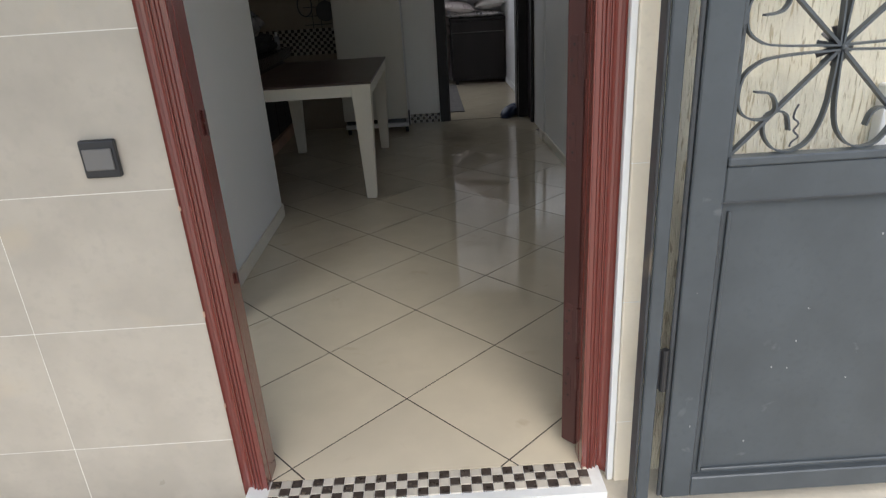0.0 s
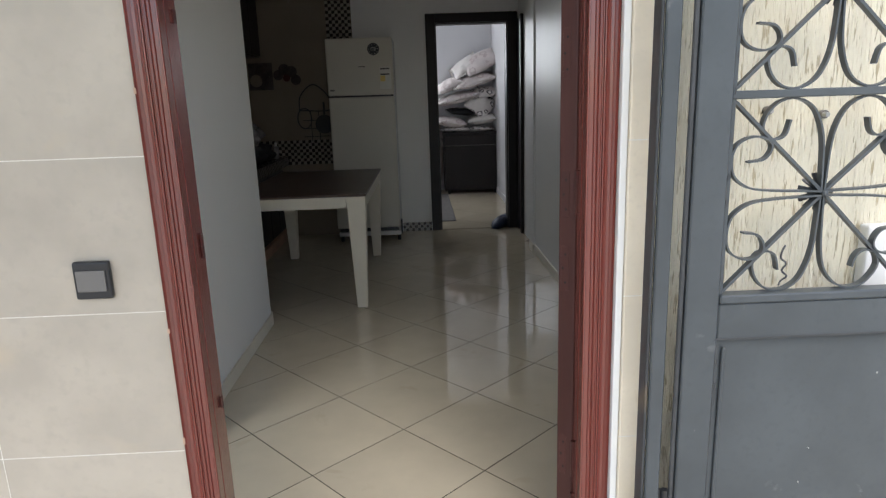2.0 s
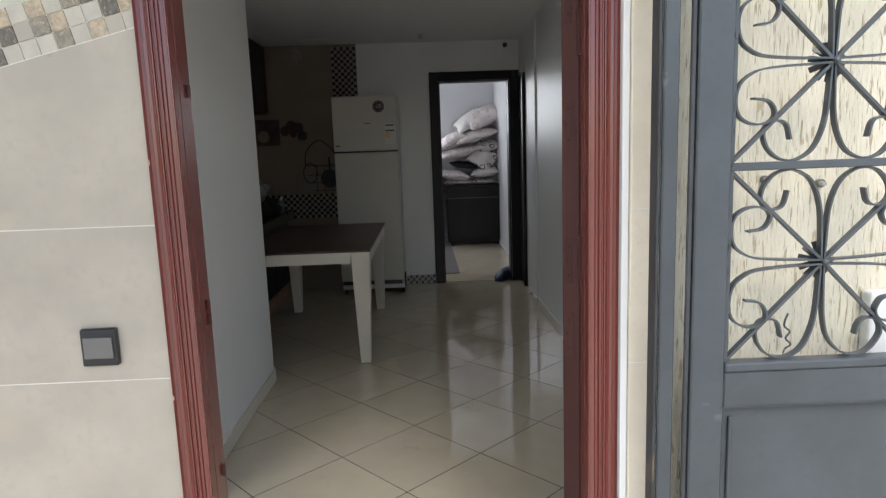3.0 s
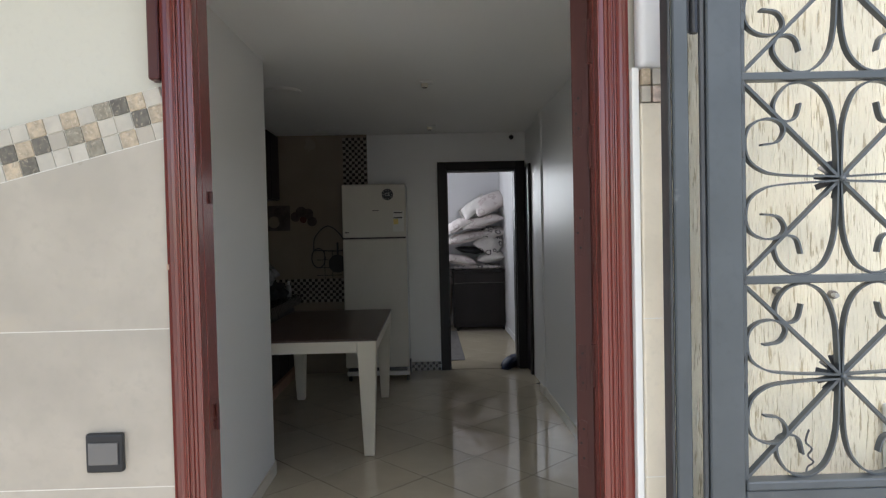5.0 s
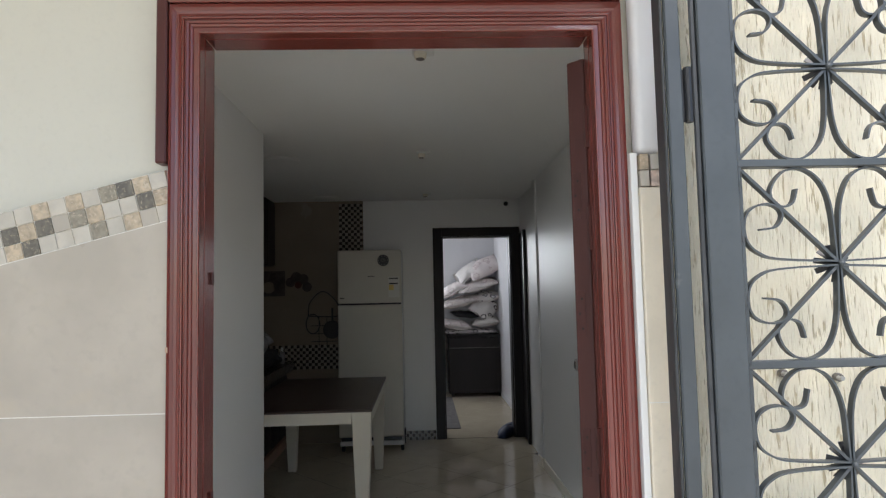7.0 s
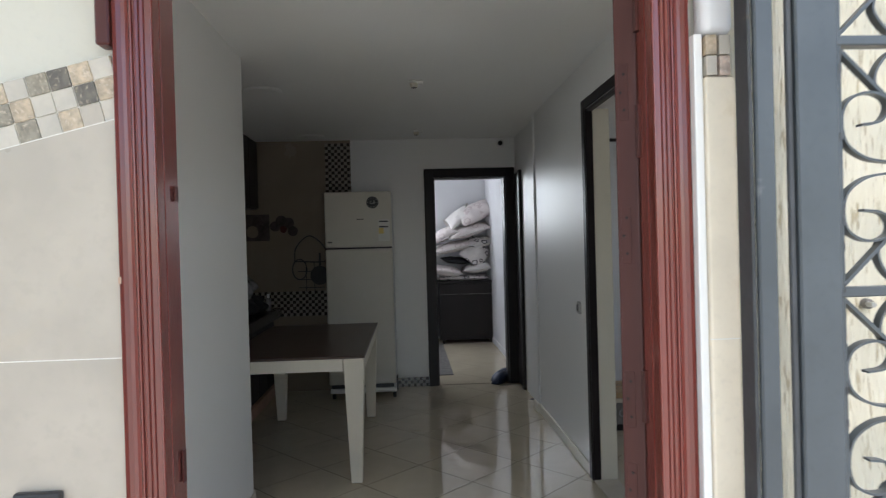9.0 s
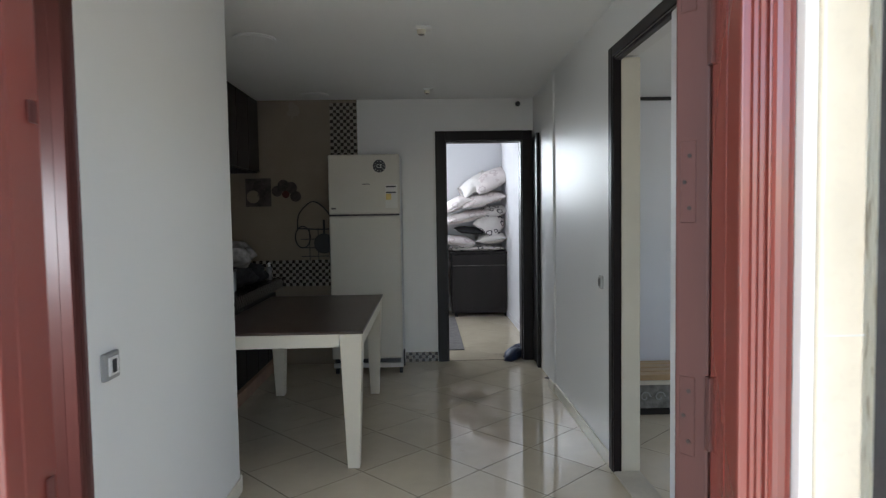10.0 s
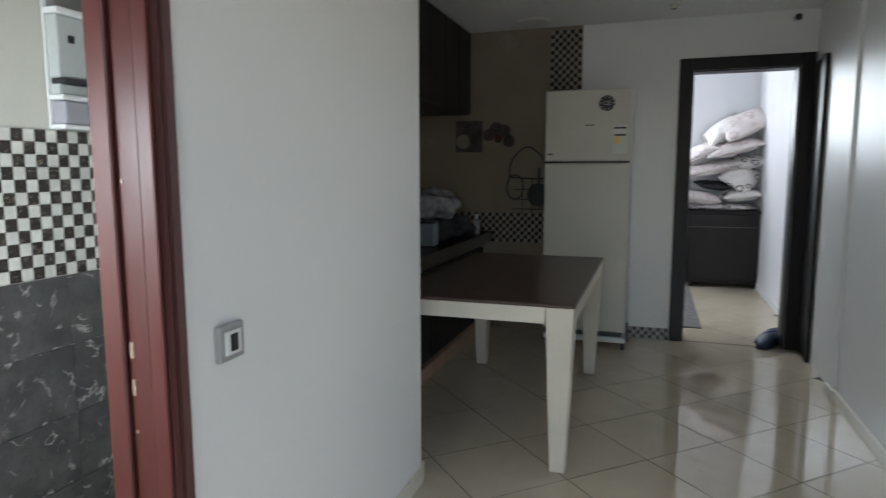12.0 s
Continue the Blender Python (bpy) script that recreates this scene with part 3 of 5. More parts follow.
MOS_CREAM = material("cream_marble_mosaic", (0.56, 0.51, 0.43), 0.3, var=0.08, scale=25, bump=0.04, each=0.05)
MOS_ROSE = veined("rose_marble_mosaic", (0.56, 0.44, 0.36), (0.68, 0.60, 0.52), 0.3, 50, 0.05)
MOS_UMBER = veined("umber_marble_mosaic", (0.15, 0.128, 0.097), (0.46, 0.38, 0.27), 0.3, 50, 0.05)
W, D, G, O, T = MOS_CREAM, MOS_UMBER, MOS_GREY, MOS_OCHRE, FACADE_TILE
BAND = ((O, W, W, O, W, O, W, G, D, O, W), (W, D, O, D, T, G, O, W, W, D, O), (W, O, D, W, W, W, G, W, O, T, W))
bm = bm_new()
ang = math.atan(SLOPE)
box(bm, -1.25, 0.0, -0.0145, -0.002, -0.0565, 0.0565)
band = structure("mosaic_band", bm, FACADE_GROUT, "sloping band of cream, ochre and dark marble mosaic", "mosaic band")
BANDM = Matrix.Translation((-0.529, 0, 1.7065)) @ Matrix.Rotation(-ang, 4, "Y")
band.data.transform(BANDM)
bt = {m.name: tile_mesh("band_tile", 0.0362, 0.0362, 0.007, m, 0.001) for m in (W, D, G, O, T)}
for i in range(33):
    for j in range(3):
        m = BAND[2 - j][10 - (i * 1) % 11]
        place("mosaic_tile", bt[m.name], band, BANDM @ pose(-0.0185 - i * 0.0374, -0.0098, -0.0372 + j * 0.0372, 0, 90 * ((i + j) % 4), 0))


def wall_switch(name, at, w, h, frame_mat, key_mat, label, turn=0.0, key=(0.8, 0.6)):
    s = thing(name, at, label, "switch", turn=turn, local=True)
    bm = bm_new()
    box(bm, -w / 2, w / 2, -0.016, 0.0, -h / 2, h / 2, 0.005, 3)
    part("frame", bm, frame_mat, s)
    part("rocker", box(bm_new(), -w * key[0] / 2, w * key[0] / 2, -0.021, -0.0155, -h * key[1] / 2, h * key[1] / 2, 0.002, 2), key_mat, s)
    return s


wall_switch("light_switch", (-0.679, -0.0205, 0.9625), 0.080, 0.086, BLACK, GREY, "black-framed light switch with grey rocker on cream tiles", key=(0.80, 0.56))
s = wall_switch("light_switch", (XL + 0.0005, 1.112, 0.947), 0.088, 0.083, SILVER, WHITE, "silver-framed light switch on the white hallway wall", turn=90.0, key=(0.62, 0.66))
part("socket", box(bm_new(), -0.013, 0.013, -0.023, -0.02, -0.02, 0.02, 0.002), BLACK, s, "black switch key")
s = wall_switch("light_switch", (XR - 0.0005, 2.708, 0.995), 0.05, 0.075, SILVER, GREY, "silver-framed light switch beside the dark door frame", turn=-90.0, key=(0.62, 0.66))
part("socket", box(bm_new(), -0.012, 0.012, -0.023, -0.02, -0.018, 0.018, 0.002), BLACK, s, "black switch key")

# ---- right of the entrance: tiled edge, gate, stucco ----
bm = bm_new()
box(bm, 0.5065, 0.562, -0.052, -0.0005, -0.035, 1.70, 0.004, 2)
EDGE_TILE = material("cream_edge_tile", (0.76, 0.68, 0.54), 0.3, var=0.06, scale=7, bump=0.05, dirt=(0.62, 0.52, 0.36), dirt_amount=0.25, dirt_scale=12)
pil = structure("tiled_edge", bm, EDGE_TILE, "cream tiled wall edge between door frame and gate", "wall edge")
for z in (0.168, 0.528, 0.880, 1.230):
    part("joint", box(bm_new(), 0.506, 0.5625, -0.0525, -0.05, z - 0.0012, z + 0.0012), FACADE_GROUT, pil)
part("corner_bead", box(bm_new(), 0.4895, 0.506, -0.046, -0.0005, -0.035, 1.778, 0.003, 2), WHITE, pil, "white plastic corner bead")
for i, (x, z, m) in enumerate(((0.519, 1.719, MOS_CREAM), (0.519, 1.756, MOS_OCHRE), (0.543, 1.719, MOS_ROSE), (0.543, 1.756, MOS_CREAM))):
    part("mosaic_tile", box(bm_new(), x - 0.0098, x + 0.0098, -0.0535, -0.001, z - 0.0175, z + 0.0175, 0.001), m, pil)
bm = bm_new()
box(bm, 0.5065, 0.563, -0.0515, -0.0005, 1.776, 3.2, 0.016, 4)
structure("plaster_edge", bm, WALL_FAR, "white rounded plaster edge above the tiled wall edge", "wall edge", soft=True)
bm = bm_new()
box(bm, 0.568, 3.5, -0.014, -0.0005, -0.035, 3.2)
structure("stucco_wall", bm, STUCCO, "rough combed cream stucco wall behind the iron gate", "wall")

GY = -0.15
gate = thing("iron_gate", (0.6, GY, -0.03), "slate-grey painted iron gate with scrollwork folded back against the stucco wall", "gate")
post = thing("gate_post", (0.55, GY, -0.03), "slate-grey iron gate post with worn dark edges", "post")
part("post_face", box(bm_new(), 0.531, 0.5625, GY - 0.02, GY - 0.008, -0.03, 2.6, 0.003), IRON, post)
part("post_edge", box(bm_new(), 0.524, 0.5305, GY - 0.012, GY + 0.03, -0.03, 2.6, 0.002), IRON_EDGE, post, "dark chipped edge strip")
part("stile", box(bm_new(), 0.599, 0.670, GY - 0.02, GY + 0.0, 0.01, 2.62, 0.003), IRON, gate)
part("stile_edge", box(bm_new(), 0.588, 0.5985, GY - 0.012, GY - 0.004, 0.01, 2.62, 0.002), IRON_EDGE, gate, "dark folded edge of the stile")
part("stile", box(bm_new(), 1.25, 1.34, GY - 0.02, GY + 0.02, 0.01, 2.62, 0.003), IRON, gate)
part("inner_angle", box(bm_new(), 0.6705, 0.6795, GY - 0.012, GY + 0.012, 0.911, 2.58, 0.001), IRON, gate)
part("upright_bar", box(bm_new(), 1.072, 1.082, GY - 0.008, GY + 0.016, 0.911, 2.56, 0.001), IRON, gate)
part("rail", box(bm_new(), 0.6705, 1.2495, GY - 0.0195, GY + 0.0195, 0.812, 0.892, 0.003), IRON, gate)
part("rail", box(bm_new(), 0.6705, 1.2495, GY - 0.0195, GY + 0.0195, 0.01, 0.07, 0.003), IRON, gate)
part("rail", box(bm_new(), 0.6705, 1.2495, GY - 0.0195, GY + 0.0195, 2.56, 2.62, 0.003), IRON, gate)
part("window_ledge", box(bm_new(), 0.6705, 1.2495, GY - 0.024, GY + 0.012, 0.8925, 0.911, 0.003), IRON, gate)
part("lower_panel", box(bm_new(), 0.6707, 1.2493, GY - 0.004, GY + 0.002, 0.0705, 0.8115), IRON, gate)
part("panel_bead", box(bm_new(), 0.687, 0.695, GY - 0.012, GY - 0.0045, 0.082, 0.79, 0.002), IRON, gate)
part("panel_bead", box(bm_new(), 0.6955, 1.24, GY - 0.012, GY - 0.0045, 0.082, 0.091, 0.002), IRON, gate)
part("panel_seam", box(bm_new(), 0.673, 0.677, GY - 0.0052, GY - 0.0042, 0.09, 0.80), IRON_EDGE, gate)
part("weld_line", box(bm_new(), 0.664, 1.24, GY - 0.0212, GY - 0.0197, 0.812, 0.8165, 0.0005), IRON_EDGE, gate)
for k in range(22):
    z = 0.16 + 2.1 * random.random()
    part("weld_spatter", box(bm_new(), 0.668 + 0.004 * random.random(), 0.674, GY - 0.0215, GY - 0.0195, z, z + 0.008 + 0.012 * random.random(), 0.001), IRON_EDGE, gate)
for k in range(15):
    x, z = 0.60 + 0.6 * random.random() ** 1.5, 0.1 + 0.72 * random.random()
    y = GY - 0.0205 if x < 0.67 else GY - 0.0045
    w = 0.0012 + 0.0022 * random.random()
    part("paint_chip", box(bm_new(), x, x + w, y - 0.0006, y + 0.0005, z, z + w * (0.7 + random.random())), SILVER, gate)
for z in (0.40, 1.87):
    h = part("hinge", box(bm_new(), 0.563, 0.5875, GY - 0.012, GY - 0.004, z - 0.055, z + 0.055, 0.002), BLACK, gate, "black barrel hinge")
    part("hinge_barrel", cyl(bm_new(), (0.576, GY - 0.014, z), 0.008, 0.115, "z", 10), BLACK, h)
for z in (1.317, 1.726, 2.135):
    part("cross_bar", box(bm_new(), 0.6705, 1.2495, GY - 0.014, GY + 0.012, z - 0.008, z + 0.008, 0.002), IRON, gate)

SCROLL_H = ((0, 0.004), (-0.046, 0.006), (-0.090, 0.008), (-0.137, 0.013), (-0.161, 0.023), (-0.179, 0.039), (-0.187, 0.060), (-0.1875, 0.088), (-0.179, 0.109),
            (-0.160, 0.122), (-0.137, 0.125), (-0.118, 0.117), (-0.111, 0.103), (-0.116, 0.087), (-0.128, 0.076), (-0.155, 0.072))
SCROLL_V = ((-0.003, 0), (-0.005, 0.061), (-0.008, 0.108), (-0.016, 0.145), (-0.030, 0.173), (-0.049, 0.190), (-0.072, 0.197), (-0.100, 0.191), (-0.121, 0.169),
            (-0.129, 0.145), (-0.123, 0.126), (-0.111, 0.118), (-0.095, 0.118), (-0.083, 0.128), (-0.076, 0.154))


def grille_cell(cx, cz, up, down):
    """Eight scrolls and four diagonals round a leaf rosette; up and down: the way to the bars."""
    for sx in (-1, 1):
        for sz in (-1, 1):
            k = (up if sz > 0 else down) / 0.1985
            for path, off in ((SCROLL_H, -0.003), (SCROLL_V, 0.003)):
                bend = 1 + 0.03 * random.uniform(-1, 1)
                pts = smooth([(cx + sx * -1.04 * a, GY + off, cz + sz * b * k * (bend if abs(b) < 0.15 else 1)) for a, b in path], 5)
                part("scroll", sweep(bm_new(), pts, 0.0038, 0.016), IRON, gate)
            part("diagonal_bar", sweep(bm_new(), [(cx, GY, cz), (cx + sx * 0.195, GY, cz + sz * 0.194 * k)], 0.006, 0.015), IRON, gate)
    bm = bm_new()
    for k2 in range(10):
        a = k2 * math.tau / 10 + 0.2
        m = Matrix.Translation((cx, GY + 0.014, cz)) @ Matrix.Rotation(a, 4, "Y") @ Matrix.Translation((0.022, 0, 0)) @ Matrix.Rotation(0.5, 4, "Z")
        bmesh.ops.create_cube(bm, size=1.0, matrix=m @ Matrix.Diagonal((0.036, 0.003, 0.012, 1)))
    part("rosette_leaves", bm, BLACK, gate, "dark iron leaf rosette")
    bm = bm_new()
    bmesh.ops.create_uvsphere(bm, u_segments=10, v_segments=6, radius=0.007, matrix=Matrix.Translation((cx, GY - 0.012, cz)))
    part("rosette_knob", bm, IRON, gate)


for cz, z0, z1 in ((1.117, 0.911, 1.309), (1.519, 1.325, 1.718), (1.929, 1.734, 2.127), (2.35, 2.143, 2.56)):
    grille_cell(0.876, cz, z1 - cz, cz - z0)
# white block added for the bright corner seen past the gate
bm = bm_new()
box(bm, 1.06, 1.4, -0.05, -0.0145, 0.82, 1.02, 0.006, 2)
single("meter_box", bm, WHITE, "white block standing in for the bright corner behind the gate", "meter box")

for x, z in ((0.820, 1.281), (0.945, 1.269)):
    plug = thing("wall_anchor", (x, -0.0145, z), "small grey anchor stub set in the stucco wall", "anchor", "anchors in the stucco")
    part("sleeve", cyl(bm_new(), (x, -0.022, z), 0.0095, 0.016, "y", 12, bevel=0.002), GREY, plug)
    part("bolt", cyl(bm_new(), (x - 0.004, -0.034, z), 0.005, 0.022, "y", 10), SILVER, plug)
part("wire_twist", tube(bm_new(), smooth([(0.801, GY - 0.016, 1.012), (0.792, GY - 0.022, 1.0), (0.795, GY - 0.016, 0.985), (0.803, GY - 0.022, 0.975), (0.797, GY - 0.018, 0.960), (0.806, GY - 0.022, 0.948), (0.798, GY - 0.016, 0.937), (0.792, GY - 0.02, 0.928)], 4), 0.0020, 6), IRON_EDGE, gate, "twist of dark binding wire", soft=True)

# ---- bathroom door and what shows inside ----
bath_frame = tagged(thing("door_frame", (XL, 0.5, 0), "oxblood red moulded door frame of the bathroom", "door frame"), kind="structure")


def casing_side(bm, y_in, side, z_in, k, x0=XL):
    a = [(x0 + o, y_in + side * p * k, 0.0) for p, o in PROFILE]
    b = [(x0 + o, y_in + side * p * k, z_in + p) for p, o in PROFILE]
    return profile_bar(bm, PROFILE, (a, b), None)


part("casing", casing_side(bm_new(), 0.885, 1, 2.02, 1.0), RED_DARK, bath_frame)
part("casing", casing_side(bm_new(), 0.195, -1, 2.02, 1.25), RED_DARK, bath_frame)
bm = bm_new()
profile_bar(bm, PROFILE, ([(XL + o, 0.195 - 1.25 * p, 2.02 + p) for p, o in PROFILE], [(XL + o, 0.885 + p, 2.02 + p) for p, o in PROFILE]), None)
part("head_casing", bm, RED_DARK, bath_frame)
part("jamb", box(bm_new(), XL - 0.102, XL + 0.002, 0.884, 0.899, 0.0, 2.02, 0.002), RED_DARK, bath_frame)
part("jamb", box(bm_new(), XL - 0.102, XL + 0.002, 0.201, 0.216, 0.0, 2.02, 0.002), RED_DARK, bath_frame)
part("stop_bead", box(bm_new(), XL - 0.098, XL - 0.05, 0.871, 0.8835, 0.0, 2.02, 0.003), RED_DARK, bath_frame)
for z in (0.985, 0.91):
    part("strike_plate", box(bm_new(), XL - 0.045, XL - 0.036, 0.8818, 0.8842, z - 0.016, z + 0.016), BRASS, bath_frame, "brass strike plate with chipped paint")
for z in (1.31, 0.82):
    part("strike_plate", cyl(bm_new(), (XL - 0.04, 0.8835, z), 0.004, 0.002, "y", 8), BRASS, bath_frame)

XB = -1.69
bm = bm_new()
box(bm, XB - 0.0005, XB + 0.004, 0.1, 2.2, 0.0, 1.449)
bath_tiles = structure("bathroom_tiling", bm, FACADE_GROUT, "black marble tiles below a black and white checkered mosaic", "wall tiles")
me = tile_mesh("marble_tile", 0.397, 0.2125, 0.008, MARBLE, 0.001)
for r in range(5):
    for c in range(4):
        place("marble_tile", me, bath_tiles, pose(XB + 0.0035, 0.77 + 0.4 * c, 1.02 - 0.2145 * (r + 0.5), 0, 180 * ((r + c) % 2), 90))
cm = [tile_mesh("checker_tile", 0.0344, 0.0344, 0.007, m, 0.001) for m in (MOS_WHITE, MOS_DARK)]
for j in range(12):
    for i in range(24):
        place("mosaic_tile", cm[(i + j) % 2], bath_tiles, pose(XB + 0.0035, 0.96 + i * 0.0356, 1.0395 + j * 0.0356, 0, 90 * ((i * 3 + j) % 4), 90))

cab = thing("bathroom_shelf_unit", (XB + 0.005, 1.44, 1.451), "white plastic bathroom shelf unit with a dark rail and grey drawer", "shelf")
part("back", box(bm_new(), XB + 0.005, XB + 0.012, 1.35, 1.86, 1.451, 2.0, 0.002), WHITE, cab)
for z, h in ((1.451, 0.014), (1.534, 0.016), (1.776, 0.018), (1.96, 0.018)):
    part("shelf", box(bm_new(), XB + 0.0125, XB + 0.065, 1.35, 1.85, z, z + h, 0.004, 2), WHITE, cab)
part("front_panel", box(bm_new(), XB + 0.0125, XB + 0.052, 1.356, 1.845, 1.598, 1.7755, 0.006, 2), PANEL_GREY, cab, "pale grey front panel")
part("lower_panel", box(bm_new(), XB + 0.0125, XB + 0.045, 1.36, 1.84, 1.5505, 1.5815, 0.003), PANEL_GREY, cab)
part("upper_panel", box(bm_new(), XB + 0.0125, XB + 0.045, 1.36, 1.84, 1.7945, 1.9595, 0.003), GREY, cab, "darker upper compartment")
part("dark_rail", box(bm_new(), XB + 0.0125, XB + 0.068, 1.36, 1.85, 1.582, 1.5975, 0.003), BLACK, cab, "dark shelf rail")
part("drawer", box(bm_new(), XB + 0.0125, XB + 0.062, 1.358, 1.845, 1.4655, 1.5335, 0.008, 3), LILAC, cab, "grey translucent drawer")
part("sticker", box(bm_new(), XB + 0.0521, XB + 0.0535, 1.392, 1.414, 1.699, 1.721), BLACK, cab)

# ---- dark door frame round the opening to the far room ----
far_frame = tagged(thing("door_frame", (0.6, YB, 0), "dark wenge door frame to the far room", "door frame"), kind="structure")
part("casing", box(bm_new(), 0.143, 0.2355, YB - 0.022, YB - 0.0005, 0, 2.163, 0.004, 2), BLACK_WOOD, far_frame)
part("casing", box(bm_new(), 0.9555, 1.049, YB - 0.022, YB - 0.0005, 0, 2.163, 0.004, 2), BLACK_WOOD, far_frame)
part("head_casing", box(bm_new(), 0.236, 0.955, YB - 0.022, YB - 0.0005, 2.075, 2.163, 0.004, 2), BLACK_WOOD, far_frame)
part("jamb", box(bm_new(), 0.2365, 0.248, YB + 0.0005, YB + 0.16, 0, 2.065), BLACK_WOOD, far_frame)
part("jamb", box(bm_new(), 0.943, 0.9545, YB + 0.0005, YB + 0.16, 0, 2.065), BLACK_WOOD, far_frame)
part("head_jamb", box(bm_new(), 0.2365, 0.9545, YB + 0.0005, YB + 0.16, 2.0655, 2.0745), BLACK_WOOD, far_frame)

end_frame = thing("side_door", (1.06, 4.9, 0), "dark wenge door with a pale metal strip in the end recess", "door")
part("casing", box(bm_new(), 1.032, 1.0615, 4.79, 4.855, 0, 2.10, 0.004, 2), BLACK_WOOD, end_frame)
part("leaf", box(bm_new(), 1.042, 1.0615, 4.8555, 5.10, 0.01, 2.09, 0.003), BLACK_WOOD, end_frame)
part("edge_strip", box(bm_new(), 1.038, 1.0419, 4.885, 4.893, 0.45, 1.75, 0.001), CHROME, end_frame, "pale metal strip")

# ---- black frame and white door of the side room ----
side_frame = tagged(thing("door_frame", (XR, 2.05, 0), "black door frame of the side room with white lining", "door frame"), kind="structure")
part("casing", box(bm_new(), XR - 0.014, XR - 0.0005, 2.486, 2.545, 0.0, 2.235, 0.003), BLACK_WOOD, side_frame)
part("head_casing", box(bm_new(), XR - 0.014, XR - 0.0005, 1.605, 2.4855, 2.18, 2.235, 0.003), BLACK_WOOD, side_frame)
part("jamb", box(bm_new(), XR - 0.010, XR + 0.032, 2.468, 2.4855, 0.0, 2.179, 0.002), BLACK_WOOD, side_frame)
part("head_jamb", box(bm_new(), XR + 0.0005, XR + 0.032, 1.611, 2.4675, 2.163, 2.1795, 0.002), BLACK_WOOD, side_frame)
part("lining", box(bm_new(), XR + 0.0325, XR + 0.134, 2.475, 2.4895, 0.0, 2.179, 0.003), IVORY, side_frame, "white lining board")
bm = bm_new()
box(bm, XR - 0.01, XR + 0.13, 1.615, 2.465, 0.0005, 0.012, 0.004)
structure("threshold_side_room", bm, PAVING, "grey stone threshold of the side room", "threshold")

white_door = thing("door_side_room", (XR + 0.002, 1.63, 0), "white door of the side room folded back against the wall", "door", turn=-94.2)
part("leaf", box(bm_new(), 0, 0.80, -0.04, 0.0, 0.012, 2.14, 0.003, 2), WALL_FAR, white_door)
part("lock_plate", box(bm_new(), 0.795, 0.8022, -0.031, -0.009, 0.88, 1.09, 0.001), CHROME, white_door, "steel lock plate on the door edge")
pl = part("handle_plate", box(bm_new(), 0.75, 0.785, -0.046, -0.0405, 0.87, 1.10, 0.003, 2), CHROME, white_door, "nickel handle plate")
part("lever", tube(bm_new(), smooth([(0.767, -0.044, 1.01), (0.767, -0.075, 1.01), (0.761, -0.092, 1.01), (0.735, -0.095, 1.011), (0.69, -0.093, 1.007), (0.66, -0.09, 0.985)], 4), 0.008, 8), CHROME, pl, soft=True)
part("keyhole", cyl(bm_new(), (0.767, -0.0465, 0.93), 0.008, 0.003, "y", 10), BLACK, pl)

# bench in the side room
bench = thing("slatted_bench", (1.7, 3.5, 0), "low bench with pine slats above a carved silver-grey box", "bench")
part("box", box(bm_new(), 1.37, 2.33, 3.39, 3.79, 0.05, 0.215, 0.006, 2), CARVED, bench, "carved silver-grey front")
part("plinth", box(bm_new(), 1.39, 2.31, 3.41, 3.77, 0.0, 0.0495), BLACK, bench)
part("ledge", box(bm_new(), 1.35, 2.35, 3.37, 3.80, 0.2155, 0.245, 0.004, 2), IVORY, bench)
for k in range(4):
    part("slat", box(bm_new(), 1.36, 2.34, 3.375 + k * 0.108, 3.375 + k * 0.108 + 0.085, 0.2455, 0.285, 0.006, 2), PINE, bench)
for k in range(9):
    pts = smooth([(1.41 + k * 0.1 + 0.04 * math.cos(a * 0.9) * (1 - a / 9), 3.386, 0.13 + 0.04 * math.sin(a * 0.9) * (1 - a / 9)) for a in range(8)], 3)
    part("carved_scroll", sweep(bm_new(), pts, 0.008, 0.008), SILVER, bench)

# ---- dining table ----
TX0, TX1, TY0, TY1, TZ = -1.175, -0.305, 2.58, 4.165, 0.768
table = thing("dining_table", ((TX0 + TX1) / 2, (TY0 + TY1) / 2, 0), "ivory dining table with dark brown top and tapered legs", "table")
part("tabletop", box(bm_new(), TX0, TX1, TY0, TY1, TZ - 0.016, TZ, 0.004, 2), TABLE_TOP, table, "dark brown wood-look top")
for x0, x1, y0, y1 in ((TX0 + 0.13, TX1 - 0.13, TY0 + 0.006, TY0 + 0.03), (TX0 + 0.13, TX1 - 0.13, TY1 - 0.03, TY1 - 0.006), (TX0 + 0.006, TX0 + 0.03, TY0 + 0.13, TY1 - 0.13), (TX1 - 0.03, TX1 - 0.006, TY0 + 0.13, TY1 - 0.13)):
    part("apron", box(bm_new(), x0, x1, y0, y1, TZ - 0.088, TZ - 0.0165), IVORY, table)
